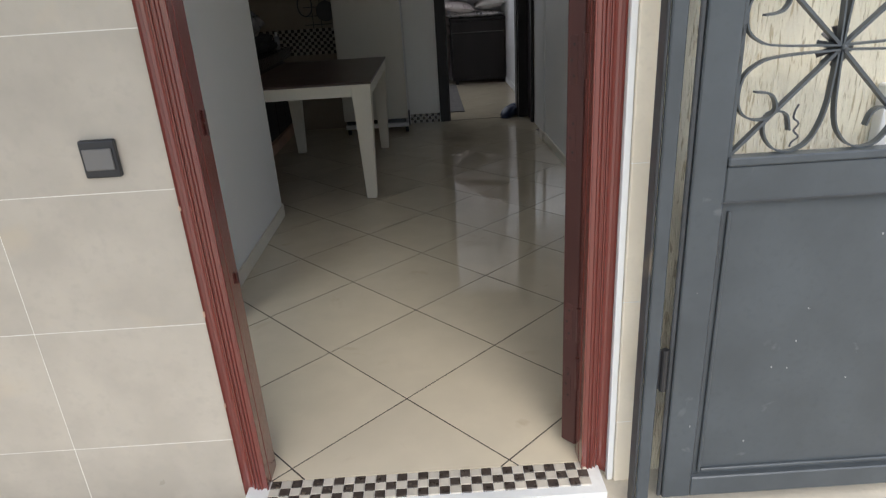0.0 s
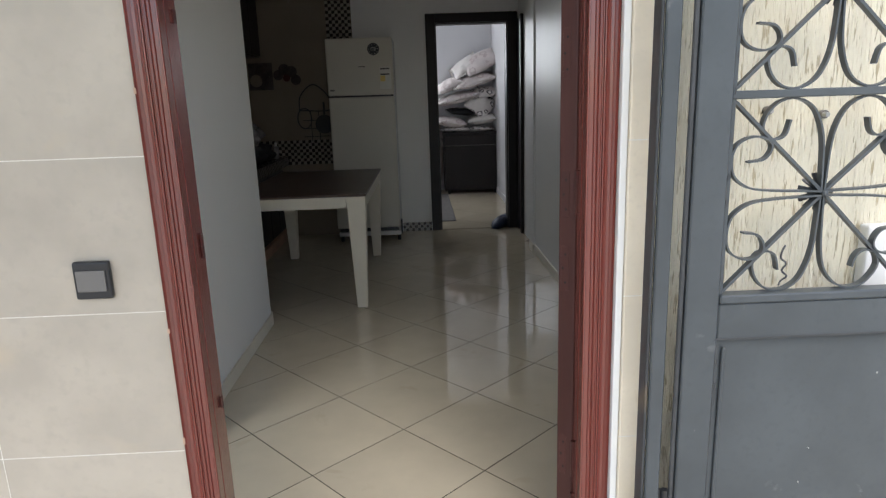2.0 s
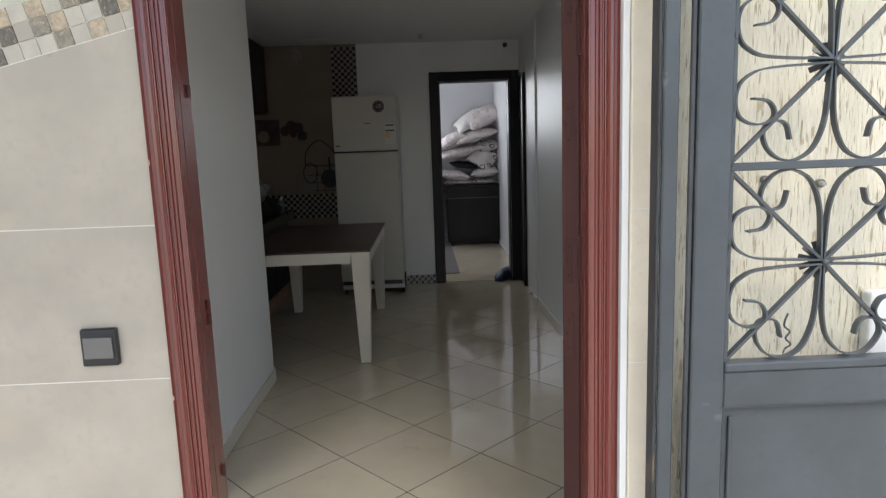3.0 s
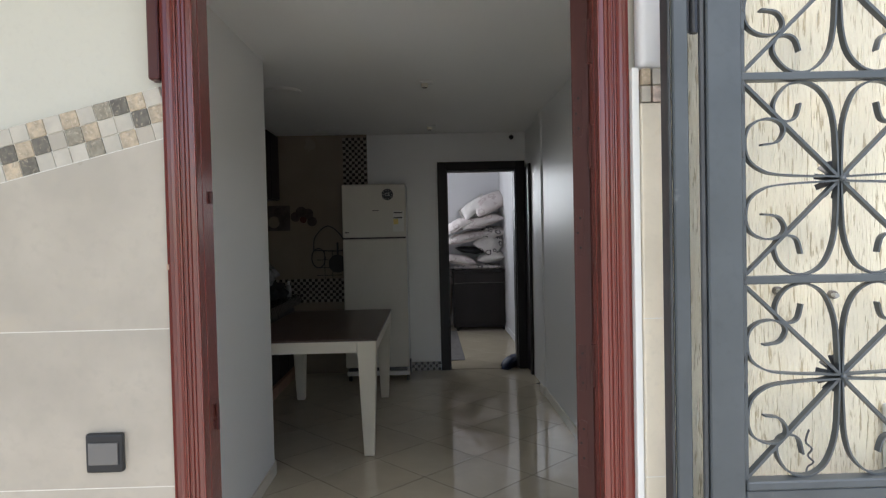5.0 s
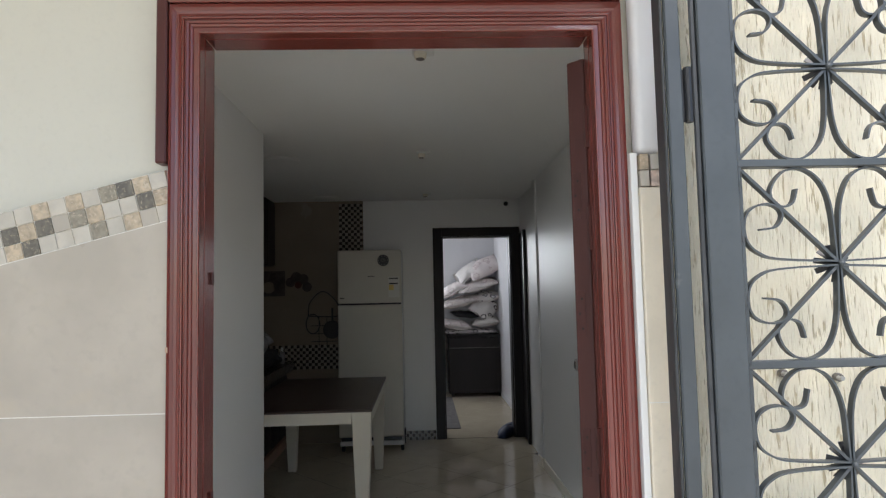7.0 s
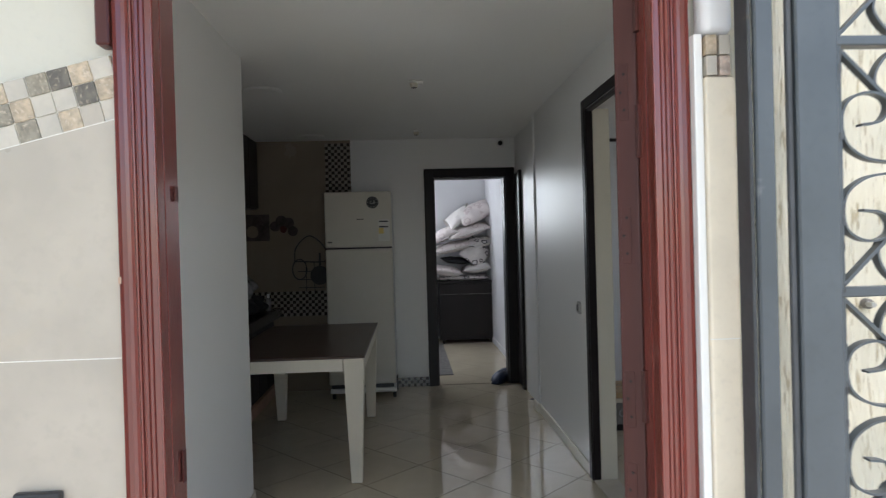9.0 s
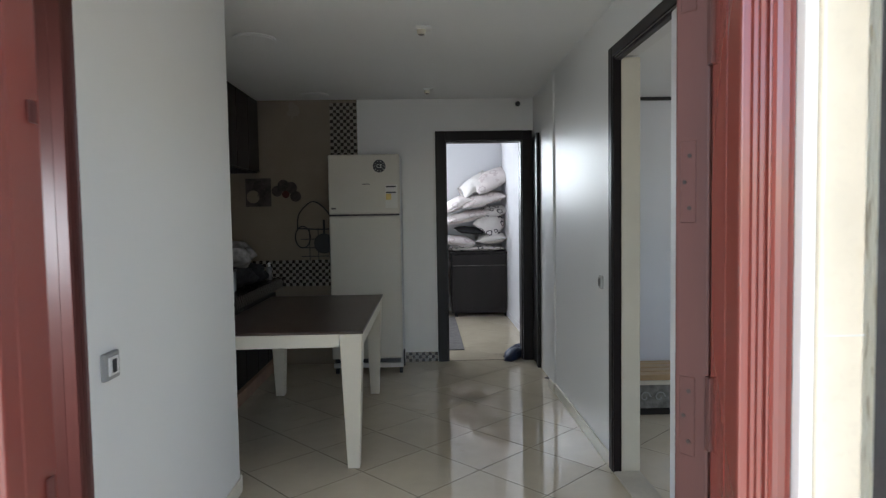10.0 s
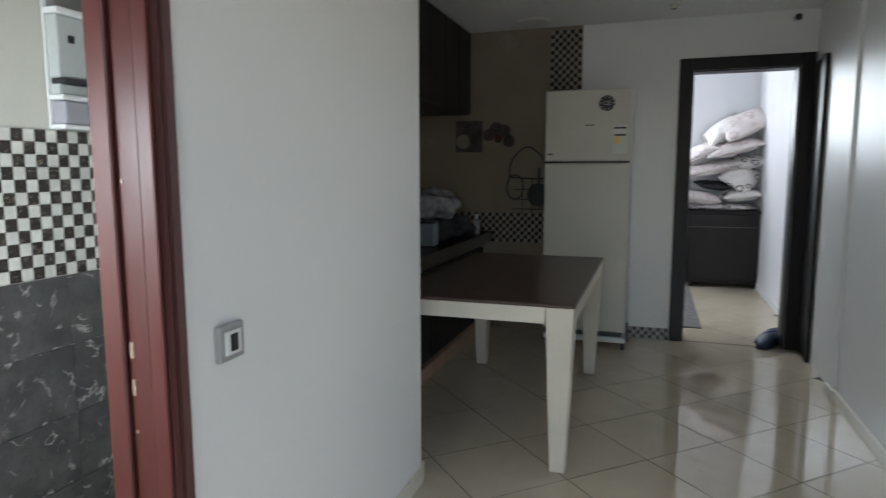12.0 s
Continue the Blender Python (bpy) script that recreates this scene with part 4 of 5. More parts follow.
for cx, sx in ((TX0 + 0.004, 1), (TX1 - 0.004, -1)):
    for cy, sy in ((TY0 + 0.004, 1), (TY1 - 0.004, -1)):
        bm = bm_new()
        rings = []
        for z, a, b in ((0.003, 0.032, 0.098), (TZ - 0.088, 0.004, 0.122), (TZ - 0.0165, 0.0, 0.126)):
            rings.append([bm.verts.new((cx + sx * u, cy + sy * v, z)) for u, v in ((a, a), (b, a), (b, b), (a, b))])
        for p, q in zip(rings, rings[1:]):
            for k in range(4):
                bm.faces.new((p[k], p[(k + 1) % 4], q[(k + 1) % 4], q[k]))
        bm.faces.new(rings[0])
        bm.faces.new(rings[-1])
        bmesh.ops.bevel(bm, geom=list(bm.edges), offset=0.003, segments=1, affect="EDGES")
        leg = part("leg", bm, IVORY, table)
        part("foot_pad", box(bm_new(), cx + sx * 0.065 - 0.025, cx + sx * 0.065 + 0.025, cy + sy * 0.065 - 0.025, cy + sy * 0.065 + 0.025, 0.0, 0.003), BLACK, leg)

# ---- refrigerator ----
FX0, FX1, FY = -0.792, -0.177, 4.696
fr = thing("refrigerator", ((FX0 + FX1) / 2, 4.87, 0), "white two-door refrigerator on a wheeled stand", "refrigerator")
part("body", box(bm_new(), FX0 + 0.004, FX1 + 0.004, FY + 0.062, YB - 0.012, 0.13, 1.914, 0.008, 2), FRIDGE_SIDE, fr)
door_lo = part("lower_door", box(bm_new(), FX0, FX1, FY, FY + 0.058, 0.135, 1.388, 0.012, 3), FRIDGE, fr)
door_hi = part("freezer_door", box(bm_new(), FX0, FX1, FY, FY + 0.058, 1.404, 1.918, 0.012, 3), FRIDGE, fr)
part("gap_seal", box(bm_new(), FX0 + 0.006, FX1 - 0.006, FY + 0.006, FY + 0.055, 1.3885, 1.4035), BLACK, fr)
part("kick_plate", box(bm_new(), FX0 + 0.02, FX1 - 0.02, FY + 0.03, FY + 0.06, 0.095, 0.1345), BLACK, fr)
part("stand", box(bm_new(), FX0 + 0.01, FX1 + 0.004, FY + 0.005, YB - 0.05, 0.055, 0.094, 0.006, 2), WHITE, fr, "white plastic stand")
for x in (FX0 + 0.04, FX1 - 0.015):
    for y in (FY + 0.03, YB - 0.09):
        part("wheel", cyl(bm_new(), (x, y, 0.0275), 0.0275, 0.03, "x", 16, bevel=0.004), BLACK, fr)
part("cable_clip", box(bm_new(), FX1 + 0.0045, FX1 + 0.02, FY + 0.03, FY + 0.09, 0.06, 0.2, 0.005, 2), BLACK, fr, "black stand clamp")
st = part("round_sticker", cyl(bm_new(), (-0.35, FY - 0.0012, 1.815), 0.055, 0.002, "y", 32), INK, door_hi, "round dark blue-black sticker with ring of dots")
part("badge", box(bm_new(), -0.50, -0.435, FY - 0.002, FY + 0.001, 1.658, 1.666), GREY, door_hi)
part("badge", box(bm_new(), -0.77, -0.73, FY - 0.002, FY + 0.001, 1.448, 1.462, 0.001), GREY, door_hi)
el = part("energy_label", box(bm_new(), -0.302, -0.197, FY - 0.0015, FY + 0.001, 1.455, 1.655), PAPER, door_hi, "white energy label with a yellow field")
part("yellow_field", box(bm_new(), -0.298, -0.252, FY - 0.0025, FY - 0.0016, 1.525, 1.578), YELLOW, el)
for z in (1.632, 1.582):
    part("print_bar", box(bm_new(), -0.295, -0.21, FY - 0.0032, FY - 0.0026, z, z + 0.012), INK, el)
lt = bpy.data.curves.new("ce_mark", "FONT")
lt.body, lt.size, lt.extrude, lt.align_x, lt.align_y = "CE", 0.042, 0.0004, "CENTER", "CENTER"
lt.materials.append(PAPER)
ob = new("lettering", lt)
ob.parent = st
ob.matrix_basis = Matrix.Translation(-ORIGIN[st.name]) @ pose(-0.35, FY - 0.003, 1.815, 90, 0, 0)
for k in range(10):
    a = k * math.tau / 10
    part("dot", cyl(bm_new(), (-0.35 + 0.043 * math.cos(a), FY - 0.0026, 1.815 + 0.043 * math.sin(a)), 0.004, 0.0012, "y", 8), PAPER, st)

# ---- kitchen ----
counter = thing("kitchen_counter", (-1.6, 3.75, 0), "dark worktop edged with checkered mosaic", "worktop")
part("worktop", box(bm_new(), -1.95, -1.29, 2.37, YB - 0.01, 0.745, 0.828, 0.003), MOS_DARK, counter)
MOS_BROWN = material("brown_stone_mosaic", (0.115, 0.095, 0.078), 0.35, var=0.15, scale=25, bump=0.04, each=0.12)
km = [tile_mesh("edge_tile", 0.0262, 0.0262, 0.006, m, 0.0008) for m in (MOS_BROWN, MOS_DARK)]
for j in range(3):
    for i in range(66):
        place("mosaic_tile", km[(i + j) % 2], counter, pose(-1.2905, 3.25 + i * 0.0273, 0.7595 + j * 0.0273, 0, 0, 90))
for k in range(4):
    base = thing("base_cabinet", (-1.65, 2.72 + k * 0.67, 0), "dark brown base cabinet under the worktop", "cabinet", "kitchen base cabinets")
    y0 = 2.385 + k * 0.67
    part("body", box(bm_new(), -1.94, -1.375, y0, y0 + 0.665, 0.10, 0.74), BLACK_WOOD, base)
    for q in range(2):
        d = part("door", box(bm_new(), -1.374, -1.355, y0 + 0.004 + q * 0.332, y0 + 0.328 + q * 0.332, 0.115, 0.70, 0.004, 2), BLACK_WOOD, base)
        part("handle", box(bm_new(), -1.3545, -1.335, y0 + (0.29 if q == 0 else 0.36), y0 + (0.30 if q == 0 else 0.37), 0.52, 0.64, 0.002), CHROME, d)
    part("plinth", box(bm_new(), -1.93, -1.345, y0, y0 + 0.665, 0.0, 0.095), CHIP, base, "brown wooden plinth board")
    up = thing("wall_cabinet", (-1.7, y0 + 0.33, 1.77), "dark brown wall cabinet under the ceiling", "cabinet", "kitchen wall cabinets")
    part("body", box(bm_new(), -1.95, -1.49, y0, y0 + 0.665, 1.795, 2.455), BLACK_WOOD, up)
    for q in range(2):
        part("door", box(bm_new(), -1.4895, -1.47, y0 + 0.004 + q * 0.332, y0 + 0.328 + q * 0.332, 1.805, 2.445, 0.004, 2), BLACK_WOOD, up)

# checkered mosaic on the kitchen wall
SQ = 0.0305
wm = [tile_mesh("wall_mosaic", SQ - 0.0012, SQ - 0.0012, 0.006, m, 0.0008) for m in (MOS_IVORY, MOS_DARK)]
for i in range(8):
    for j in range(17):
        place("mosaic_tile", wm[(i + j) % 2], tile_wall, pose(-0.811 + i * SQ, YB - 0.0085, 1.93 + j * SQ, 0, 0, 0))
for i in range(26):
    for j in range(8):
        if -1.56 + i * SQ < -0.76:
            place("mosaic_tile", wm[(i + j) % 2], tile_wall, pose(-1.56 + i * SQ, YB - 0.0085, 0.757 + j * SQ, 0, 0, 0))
for i in range(10):
    for j in range(3):
        place("mosaic_tile", wm[(i + j) % 2], wall_back, pose(-0.15 + i * SQ, YB - 0.0005, 0.016 + j * SQ, 0, 0, 0))

PICTURE = material("dark_brown_print", (0.075, 0.060, 0.053), 0.35, var=0.4, scale=14, bump=0.04)
FRUIT = material("faded_fruit_print", (0.062, 0.046, 0.043), 0.35, var=0.35, scale=30, bump=0.04)

# picture tiles, wire rack and pan on the kitchen wall
pic = thing("picture_tile", (-1.5, YB - 0.01, 1.62), "dark kitchen picture tile with cups and fruit", "picture")
part("panel", box(bm_new(), -1.62, -1.385, YB - 0.014, YB - 0.0085, 1.49, 1.75, 0.002), PICTURE, pic)
for x, z, r in ((-1.55, 1.58, 0.06), (-1.46, 1.6, 0.05), (-1.5, 1.68, 0.05)):
    part("motif", cyl(bm_new(), (x, YB - 0.0155, z), r, 0.003, "y", 16), FRUIT if r < 0.055 else KITCHEN_TILE, pic)
fruit = thing("picture_tile", (-1.25, YB - 0.01, 1.62), "dark cut-out fruit motif on the beige kitchen tiles", "picture")
for x, z, r in ((-1.33, 1.63, 0.05), (-1.27, 1.68, 0.055), (-1.2, 1.66, 0.055), (-1.16, 1.58, 0.05), (-1.25, 1.6, 0.035)):
    part("motif", cyl(bm_new(), (x, YB - 0.0105, z), r, 0.004, "y", 18), FRUIT if r > 0.04 else RED_DARK, fruit)
rack = thing("wire_rack", (-1.0, YB - 0.02, 1.3), "black wire hanging rack on the kitchen wall", "rack")
part("arch", tube(bm_new(), smooth([(-1.15, YB - 0.02, 1.28), (-1.13, YB - 0.02, 1.42), (-1.0, YB - 0.02, 1.53), (-0.86, YB - 0.02, 1.42), (-0.84, YB - 0.02, 1.28), (-1.15, YB - 0.02, 1.28)], 6), 0.006), BLACK, rack)
for z in (1.02, 1.1, 1.18):
    part("wire", tube(bm_new(), [(-1.12, YB - 0.02, z), (-0.86, YB - 0.02, z)], 0.004), BLACK, rack)
for x in (-1.04, -0.96):
    part("wire", tube(bm_new(), [(x, YB - 0.02, 0.98), (x, YB - 0.02, 1.28)], 0.004), BLACK, rack)
part("loop", tube(bm_new(), smooth([(-1.1 + 0.07 * math.cos(a * 0.7), YB - 0.03, 1.2 + 0.1 * math.sin(a * 0.7)) for a in range(10)], 3), 0.006), BLACK, rack)
pan = thing("frying_pan", (-0.9, YB - 0.04, 1.18), "black frying pan hanging from the wire rack", "pan")
part("bowl", cyl(bm_new(), (-0.9, YB - 0.05, 1.14), 0.085, 0.035, "y", 24, 0.095, 0.006), BLACK, pan)
part("handle", box(bm_new(), -0.91, -0.89, YB - 0.05, YB - 0.04, 1.22, 1.36, 0.004), BLACK, pan)


def lump(name, at, size, mat, label, category, seed, rough_amount=0.25):
    bm = bm_new()
    bmesh.ops.create_icosphere(bm, subdivisions=4, radius=1.0)
    for v in bm.verts:
        d = noise.noise(v.co * 2.1 + Vector((seed, 0, 0))) + 0.5 * noise.noise(v.co * 5.3 + Vector((0, seed, 0))) + 0.3 * abs(noise.noise(v.co * 9.0))
        c = v.co * (1 + rough_amount * d)
        c.z = max(c.z, -0.78)
        v.co = Vector((at[0] + c.x * size[0], at[1] + c.y * size[1], at[2] + (c.z + 0.78) * size[2]))
    return single(name, bm, mat, label, category, soft=True)


lump("plastic_bag", (-1.55, 4.25, 0.99), (0.2, 0.26, 0.12), BAG, "crumpled clear plastic bag heaped on the counter", "bag", 3.1, 0.3)
lump("folded_cloth", (-1.56, 4.32, 0.829), (0.2, 0.30, 0.11), DARK_CLOTH, "dark heap of cloth lying on the kitchen worktop", "cloth", 8.4)
lump("folded_cloth", (-1.5, 4.72, 0.829), (0.14, 0.18, 0.09), DARK_CLOTH, "small dark heap of cloth at the end of the worktop", "cloth", 5.2)
mw = thing("kitchen_appliance", (-1.5, 3.92, 0.829), "blue-grey boxed kitchen appliance on the worktop", "appliance")
part("housing", box(bm_new(), -1.62, -1.387, 3.865, 3.98, 0.836, 0.985, 0.008, 3), BLUE_GREY, mw)
part("lid", box(bm_new(), -1.625, -1.382, 3.86, 3.985, 0.9855, 1.0, 0.004, 2), BLACK, mw, "dark lid")
part("base", box(bm_new(), -1.61, -1.397, 3.875, 3.97, 0.829, 0.8355), BLACK, mw)
bt1 = thing("glass_bottle", (-1.36, 4.86, 0.829), "small clear bottle with pale cap on the worktop", "bottle")
part("bottle_body", cyl(bm_new(), (-1.36, 4.86, 0.889), 0.026, 0.12, "z", 16, bevel=0.008), BAG, bt1, soft=True)
part("cap", cyl(bm_new(), (-1.36, 4.86, 0.968), 0.012, 0.036, "z", 12), WHITE, bt1)
sh = thing("spice_shelf", (-1.9, 4.0, 1.2), "small dark shelf of jars under the wall cabinet", "shelf")
for k, z in enumerate((1.3, 1.45)):
    part("board", box(bm_new(), -1.9495, -1.83, 3.4, 3.95, z, z + 0.015), BLACK_WOOD, sh)

# ---- far room ----
sb = thing("sideboard", (0.75, 8.03, 0), "dark wenge sideboard against the end wall", "sideboard")
part("carcass", box(bm_new(), 0.385, 1.135, 7.73, 8.26, 0.05, 0.85, 0.004, 2), BLACK_WOOD, sb)
part("top", box(bm_new(), 0.37, 1.139, 7.70, 8.265, 0.8505, 0.885, 0.006, 2), BLACK_WOOD, sb)
part("door", box(bm_new(), 0.40, 1.12, 7.71, 7.7295, 0.10, 0.69, 0.004, 2), BLACK_WOOD, sb)
part("drawer", box(bm_new(), 0.40, 1.12, 7.71, 7.7295, 0.705, 0.84, 0.004, 2), BLACK_WOOD, sb)
part("moulding", box(bm_new(), 0.39, 1.13, 7.702, 7.71, 0.694, 0.702, 0.002), GREY, sb)
for x in (0.42, 1.10):
    part("foot", box(bm_new(), x, x + 0.04, 7.74, 7.78, 0.0, 0.0495), BLACK_WOOD, sb)


def pillow(at, w, d, h, turn, mat, label, seed, frill=True):
    """A plump cushion with pinched corners, creases and a seam."""
    bm = bm_new()
    n = 18
    grid = {}
    for s in (1, -1):
        for i in range(n + 1):
            for j in range(n + 1):
                u, v = 2 * i / n - 1, 2 * j / n - 1
                edge = max(0.0, (1 - abs(u) ** 2.2)) ** 0.6 * max(0.0, (1 - abs(v) ** 2.2)) ** 0.6
                pull = 1 - 0.10 * (1 - abs(u * v)) * max(abs(u), abs(v)) ** 4
                p = Vector((u * w / 2 * pull, v * d / 2 * pull, s * h / 2 * edge))
                c = noise.noise(Vector((u * 1.7 + seed, v * 1.7, s))) + 0.6 * noise.noise(Vector((u * 4 + seed, v * 4, s)))
                p.z += c * h * 0.16 * edge
                border = i in (0, n) or j in (0, n)
                if s == -1 and border:
                    grid[s, i, j] = grid[1, i, j]
                else:
                    grid[s, i, j] = bm.verts.new(p)
        for i in range(n):
            for j in range(n):
                q = [grid[s, i, j], grid[s, i + 1, j], grid[s, i + 1, j + 1], grid[s, i, j + 1]]
                bm.faces.new(q if s == 1 else q[::-1])
    bmesh.ops.transform(bm, matrix=pose(*turn_at(at, turn)), verts=bm.verts)
    o = thing("pillow", at, label, "pillow", "stacked pillows")
    c = part("cover", bm, mat, o, soft=True)
    if frill:
        bm = bm_new()
        ring = []
        m = pose(*turn_at(at, turn))
        for k in range(96):
            t = k / 96 * 4
            side, f = int(t), 2 * (t - int(t)) - 1
            u, v = ((f, -1), (1, f), (-f, 1), (-1, -f))[side]
            wave = 0.008 * math.sin(k * 2.1)
            a = m @ Vector((u * w / 2 * 0.96, v * d / 2 * 0.96, 0))
            b = m @ Vector((u * (w / 2 + 0.025), v * (d / 2 + 0.025), wave))
            ring.append((bm.verts.new(a), bm.verts.new(b)))
        for p, q in zip(ring, ring[1:] + ring[:1]):
            bm.faces.new((p[0], q[0], q[1], p[1]))
        bmesh.ops.solidify(bm, geom=list(bm.faces), thickness=0.003)
        part("frill", bm, FABRIC_WHITE, o, "white frilled edge", soft=True)
    return o


def turn_at(at, turn):
    return (*at, *turn)


quilt = lump("folded_quilt", (0.74, 7.93, 0.886), (0.40, 0.2, 0.045), PRINT, "folded patterned quilt lying on the sideboard", "quilt", 2.2, 0.15)
pillow((0.50, 7.90, 1.03), 0.44, 0.44, 0.15, (6, 8, 8), PRINT_PINK, "pale pink pillow with a frilled edge low in the stack", 1.0)
pillow((0.74, 7.95, 0.93), 0.62, 0.44, 0.08, (2, 2, -4), PRINT, "flat black and white patterned pillow", 1.7)
pillow((0.96, 7.92, 1.06), 0.42, 0.42, 0.14, (6, -6, -6), FABRIC_WHITE, "white cotton pillow at the bottom of the stack", 2.0)
# dark shape added where the stack has only a shaded gap
pillow((0.66, 8.02, 1.17), 0.40, 0.40, 0.10, (4, 6, 12), DARK_CLOTH, "dark filler for the shaded gap between pale pillows", 2.6, False)
pillow((0.94, 7.86, 1.27), 0.40, 0.40, 0.15, (66, 40, 6), PRINT, "white pillow printed with dark motifs, corner down", 4.0, False)
pillow((0.58, 7.92, 1.36), 0.60, 0.46, 0.14, (6, -12, 4), PRINT_PINK, "pale pillow with frilled edge laid over the dark gap filler", 3.0)
pillow((0.98, 7.97, 1.43), 0.44, 0.44, 0.15, (8, -8, 10), PRINT, "crumpled pillow printed with dark motifs", 4.6, False)
pillow((0.84, 7.94, 1.60), 0.62, 0.46, 0.15, (12, -14, 5), PRINT_PINK, "broad cream pillow across the stack", 5.0)
pillow((0.50, 7.98, 1.55), 0.40, 0.40, 0.15, (14, -24, 0), PRINT_PINK, "faded pink pillow leaning on the stack", 6.0)
pillow((0.72, 8.03, 1.80), 0.40, 0.40, 0.14, (30, -34, -8), FABRIC_WHITE, "plain white pillow high in the stack", 7.0)
pillow((0.95, 7.97, 1.86), 0.56, 0.46, 0.19, (26, -26, 8), PRINT_PINK, "plain pale pillow on top of the stack", 8.0, False)
lump("folded_blanket", (0.16, 8.0, 0.0), (0.20, 0.2, 0.85), FABRIC, "heap of patterned bedding beside the sideboard", "bedding", 9.3, 0.2)
bm = bm_new()
box(bm, -0.9, 0.42, 5.59, 7.7, 0.0005, 0.012, 0.004)
single("rug", bm, RUG, "grey woven rug on the far room floor", "rug")
strip = bm_new()
for i in range(70):
    if i % 2:
        box(strip, 0.255 + i * 0.0098, 0.255 + i * 0.0098 + 0.0095, YB + 0.0, YB + 0.0095, 0.0004, 0.0016)
    else:
        box(strip, 0.255 + i * 0.0098, 0.255 + i * 0.0098 + 0.0095, YB + 0.011, YB + 0.0205, 0.0004, 0.0016)
tagged(single("threshold_mosaic", strip, MOS_DARK, "fine checkered mosaic line across the far doorway", "mosaic"), kind="structure")


def clog(at, turn):
    """A rubber clog: sole, closed toe, open heel with strap."""
    o = thing("rubber_clog", at, "navy blue rubber clog standing in the far doorway", "shoe", turn=turn)
    bm = bm_new()
    rings = []
    for x, w, top in ((-0.125, 0.030, 0.085), (-0.10, 0.042, 0.098), (-0.04, 0.044, 0.105), (0.02, 0.047, 0.098), (0.07, 0.050, 0.078), (0.115, 0.042, 0.056), (0.14, 0.02, 0.03)):
        rings.append([bm.verts.new((x, y, z)) for y, z in ((-w, 0.004), (-w * 1.06, 0.025), (-w * 0.8, top * 0.85), (0, top), (w * 0.8, top * 0.85), (w * 1.06, 0.025), (w, 0.004))])
    for p, q in zip(rings, rings[1:]):
        for k in range(7):
            bm.faces.new((p[k], p[(k + 1) % 7], q[(k + 1) % 7], q[k]))
    bm.faces.new(rings[0][::-1])
    bm.faces.new(rings[-1])
    bmesh.ops.subdivide_edges(bm, edges=bm.edges, cuts=1, smooth=0.6, use_grid_fill=True)
    part("upper", bm, BLUE, o, soft=True)
    part("sole", box(bm_new(), -0.122, 0.135, -0.046, 0.046, 0.0, 0.012, 0.005, 2), BLACK, o)
    part("strap", tube(bm_new(), smooth([(0.02, -0.047, 0.06), (-0.06, -0.045, 0.085), (-0.13, 0, 0.095), (-0.06, 0.045, 0.085), (0.02, 0.047, 0.06)], 5), 0.007), BLUE, o)
    return o


c1 = clog((0.865, 5.17, 0.002), 238)
copy_thing(c1, pose(0.895, 5.30, 0.002, 0, 0, 225))

# ---- ceiling fittings ----


def spot(at):
    o = thing("ceiling_spotlight", at, "small white square ceiling spotlight, switched off", "ceiling light", "ceiling spotlights")
    part("plate", box(bm_new(), at[0] - 0.045, at[0] + 0.045, at[1] - 0.045, at[1] + 0.045, at[2] - 0.012, at[2], 0.004, 2), WHITE, o)
    part("lamp_head", cyl(bm_new(), (at[0] - 0.012, at[1], at[2] - 0.025), 0.022, 0.026, "z", 16, 0.028, 0.003), IVORY, o)
    part("lens", cyl(bm_new(), (at[0] - 0.012, at[1], at[2] - 0.039), 0.017, 0.003, "z", 16), GREY, o)
    return o


for at in ((0.048, 2.913, ZC), (0.085, 4.667, ZC), (0.045, 1.073, ZC)):
    spot(at)


def disc(at):
    o = thing("ceiling_panel_light", at, "flat round ceiling panel light, switched off", "ceiling light", "round panel lights")
    part("rim", cyl(bm_new(), (at[0], at[1], at[2] - 0.005), 0.128, 0.010, "z", 40, bevel=0.003), CEIL, o)
    part("diffuser", cyl(bm_new(), (at[0], at[1], at[2] - 0.0115), 0.112, 0.003, "z", 40), CEIL, o)
    return o


disc((-0.97, 3.1, ZC))
disc((-0.92, 4.87, ZC))
cctv = thing("security_camera", (0.916, YB, 2.408), "small black dome camera high on the back wall", "camera")
part("base", cyl(bm_new(), (0.916, YB - 0.008, 2.408), 0.03, 0.015, "y", 20, bevel=0.003), WHITE, cctv)
bm = bm_new()
bmesh.ops.create_uvsphere(bm, u_segments=16, v_segments=10, radius=0.024, matrix=Matrix.Translation((0.916, YB - 0.028, 2.406)))
part("dome", bm, BLACK, cctv, soft=True)

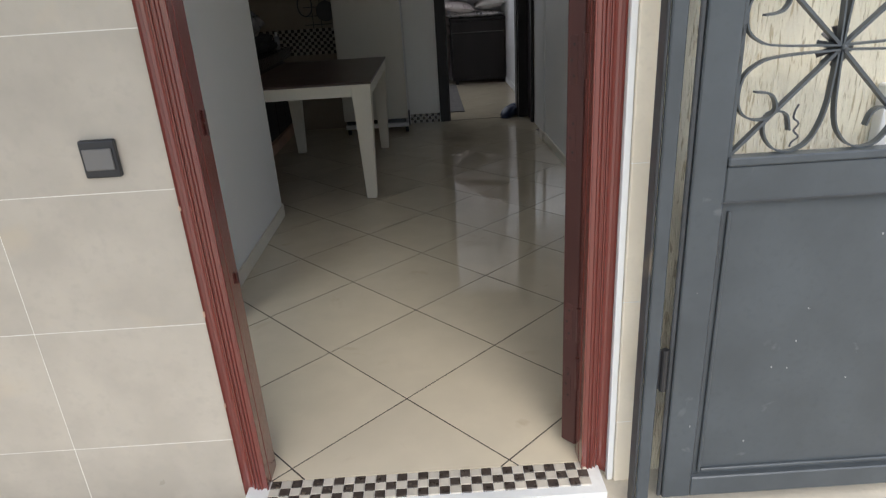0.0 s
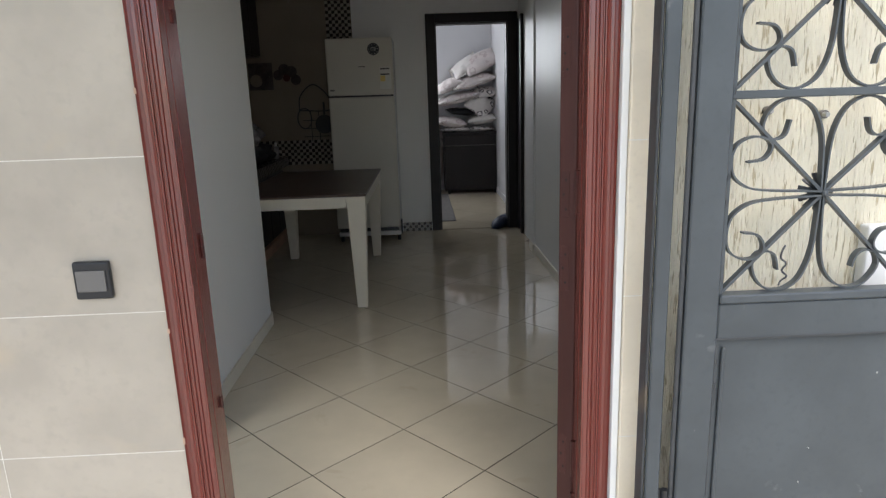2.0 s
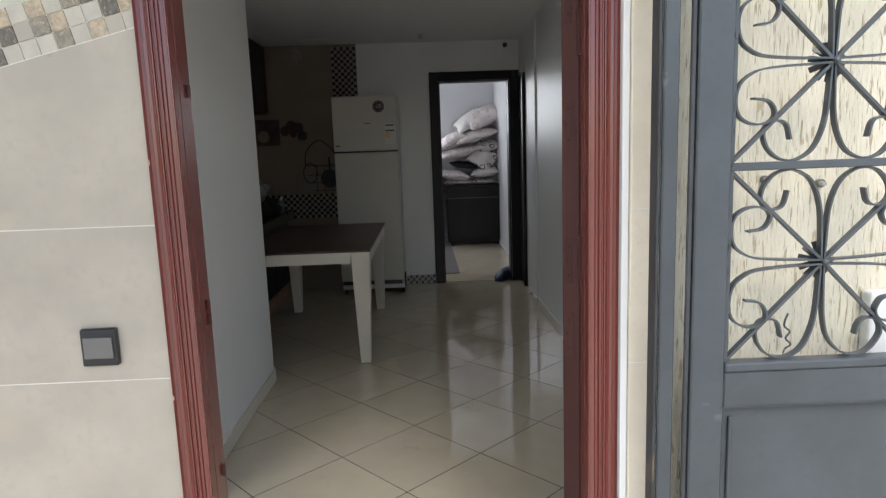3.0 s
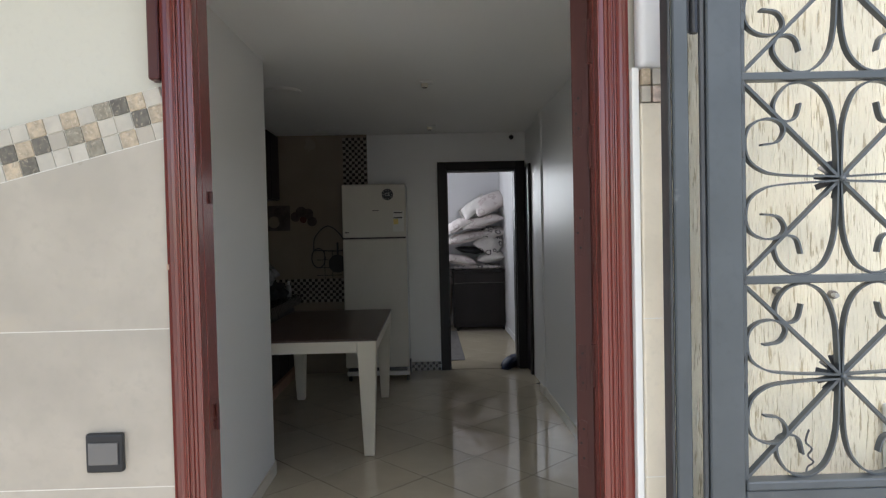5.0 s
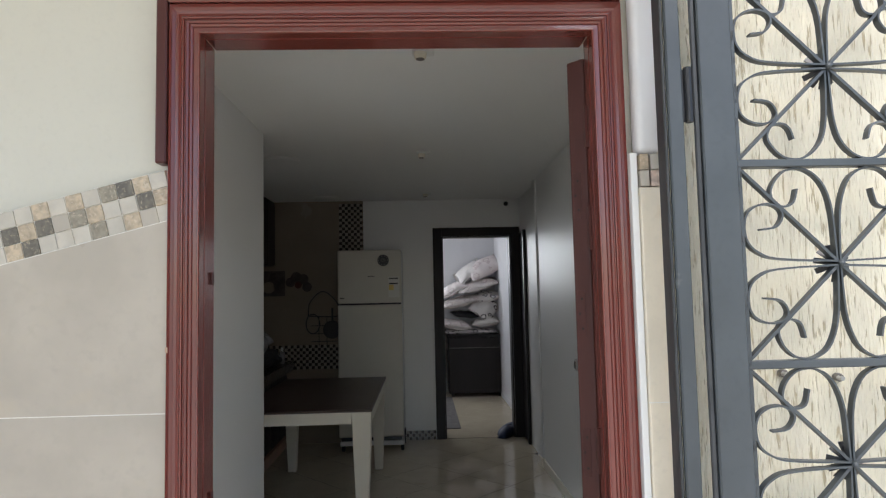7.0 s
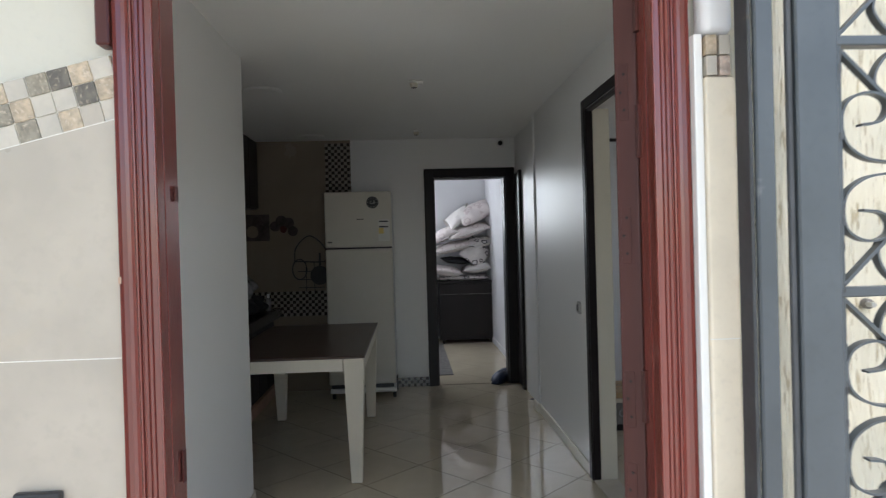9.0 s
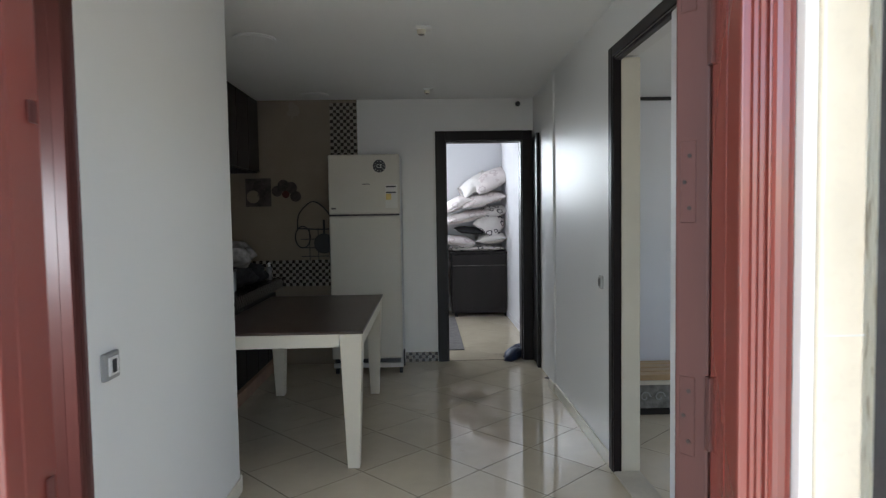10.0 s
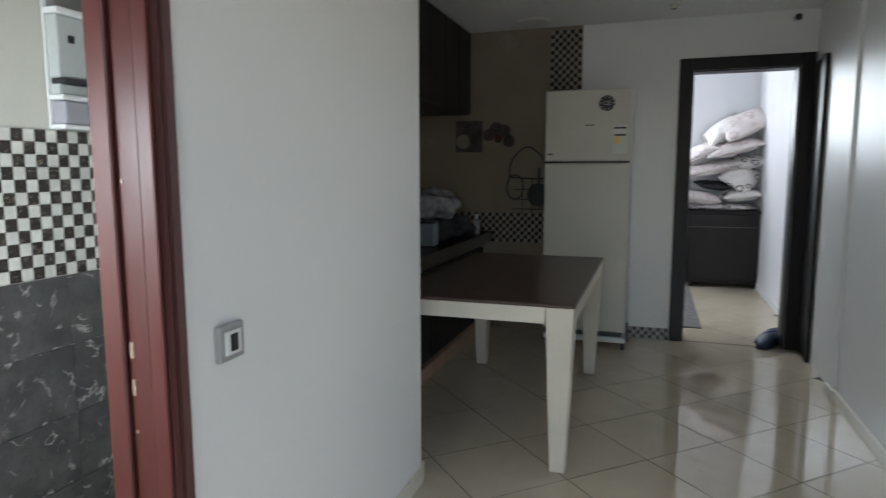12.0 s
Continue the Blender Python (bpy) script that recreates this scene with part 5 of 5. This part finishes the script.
# windows that let the daylight in
def window(name, plane, at, u0, u1, z0, z1):
    """A white framed window in a wall across x or y."""
    w = tagged(thing(name, (0, 0, 0), "white framed window", "window"), kind="structure")
    for a in (u0, (u0 + u1) / 2 - 0.03, u1 - 0.06):
        b = (a, a + 0.06, at - 0.02, at + 0.02) if plane == "y" else (at - 0.02, at + 0.02, a, a + 0.06)
        part("window_frame", box(bm_new(), *b, z0, z1, 0.003), WHITE, w)
    for z in (z0, z1 - 0.05):
        for a, c in ((u0 + 0.0605, (u0 + u1) / 2 - 0.0305), ((u0 + u1) / 2 + 0.0305, u1 - 0.0605)):
            b = (a, c, at - 0.0195, at + 0.0195) if plane == "y" else (at - 0.0195, at + 0.0195, a, c)
            part("window_rail", box(bm_new(), *b, z, z + 0.05), WHITE, w)


window("window_1", "y", 8.34, -0.9, 0.06, 1.6, 2.47)
window("window_2", "x", 3.55, 1.7, 2.9, 0.8, 2.15)

# ---- floor tiles, laid on the slant ----
TS, TA = 0.4482, -0.8199
cu, su = math.cos(TA), math.sin(TA)
half = (TS - 0.0050) / 2


def lay_floor():
    for i in range(-16, 17):
        for j in range(-16, 17):
            ci, cj = i + 0.5, j + 0.5
            cx, cy = -0.082 + TS * (ci * cu - cj * su), 0.350 + TS * (ci * su + cj * cu)
            poly = [(cx + a * cu - b * su, cy + a * su + b * cu) for a, b in ((-half, -half), (half, -half), (half, half), (-half, half))]
            whole = area(poly)
            for a, b, c in ((0, -1, 0.002), (0, 1, 8.3), (-1, 0, 1.95), (1, 0, 2.4)):
                poly = clip(poly, a, b, c)
            if len(poly) < 3 or area(poly) < 0.0002:
                continue
            if cx > 1.3 and cy > 3.95:
                continue
            if cx < -1.2 and cy < 2.0:
                continue
            bm = bm_new()
            lo = [bm.verts.new((x - cx, y - cy, -0.009)) for x, y in poly]
            mid = [bm.verts.new((x - cx, y - cy, -0.0005)) for x, y in poly]
            hi = [bm.verts.new(((x - cx) * 0.9985, (y - cy) * 0.9985, 0.0)) for x, y in poly]
            n = len(poly)
            bm.faces.new(hi)
            for p, q in ((lo, mid), (mid, hi)):
                for k in range(n):
                    bm.faces.new((p[k], p[(k + 1) % n], q[(k + 1) % n], q[k]))
            me = mesh_of("floor_tile", bm, FLOOR_TILE)
            tilt = pose(cx, cy, 0, 0.06 * math.sin(i * 3.1 + j), 0.06 * math.cos(i + j * 2.3), 0)
            ob = new("floor_tile", me)
            ob.parent = floor
            ob.matrix_basis = tilt


lay_floor()
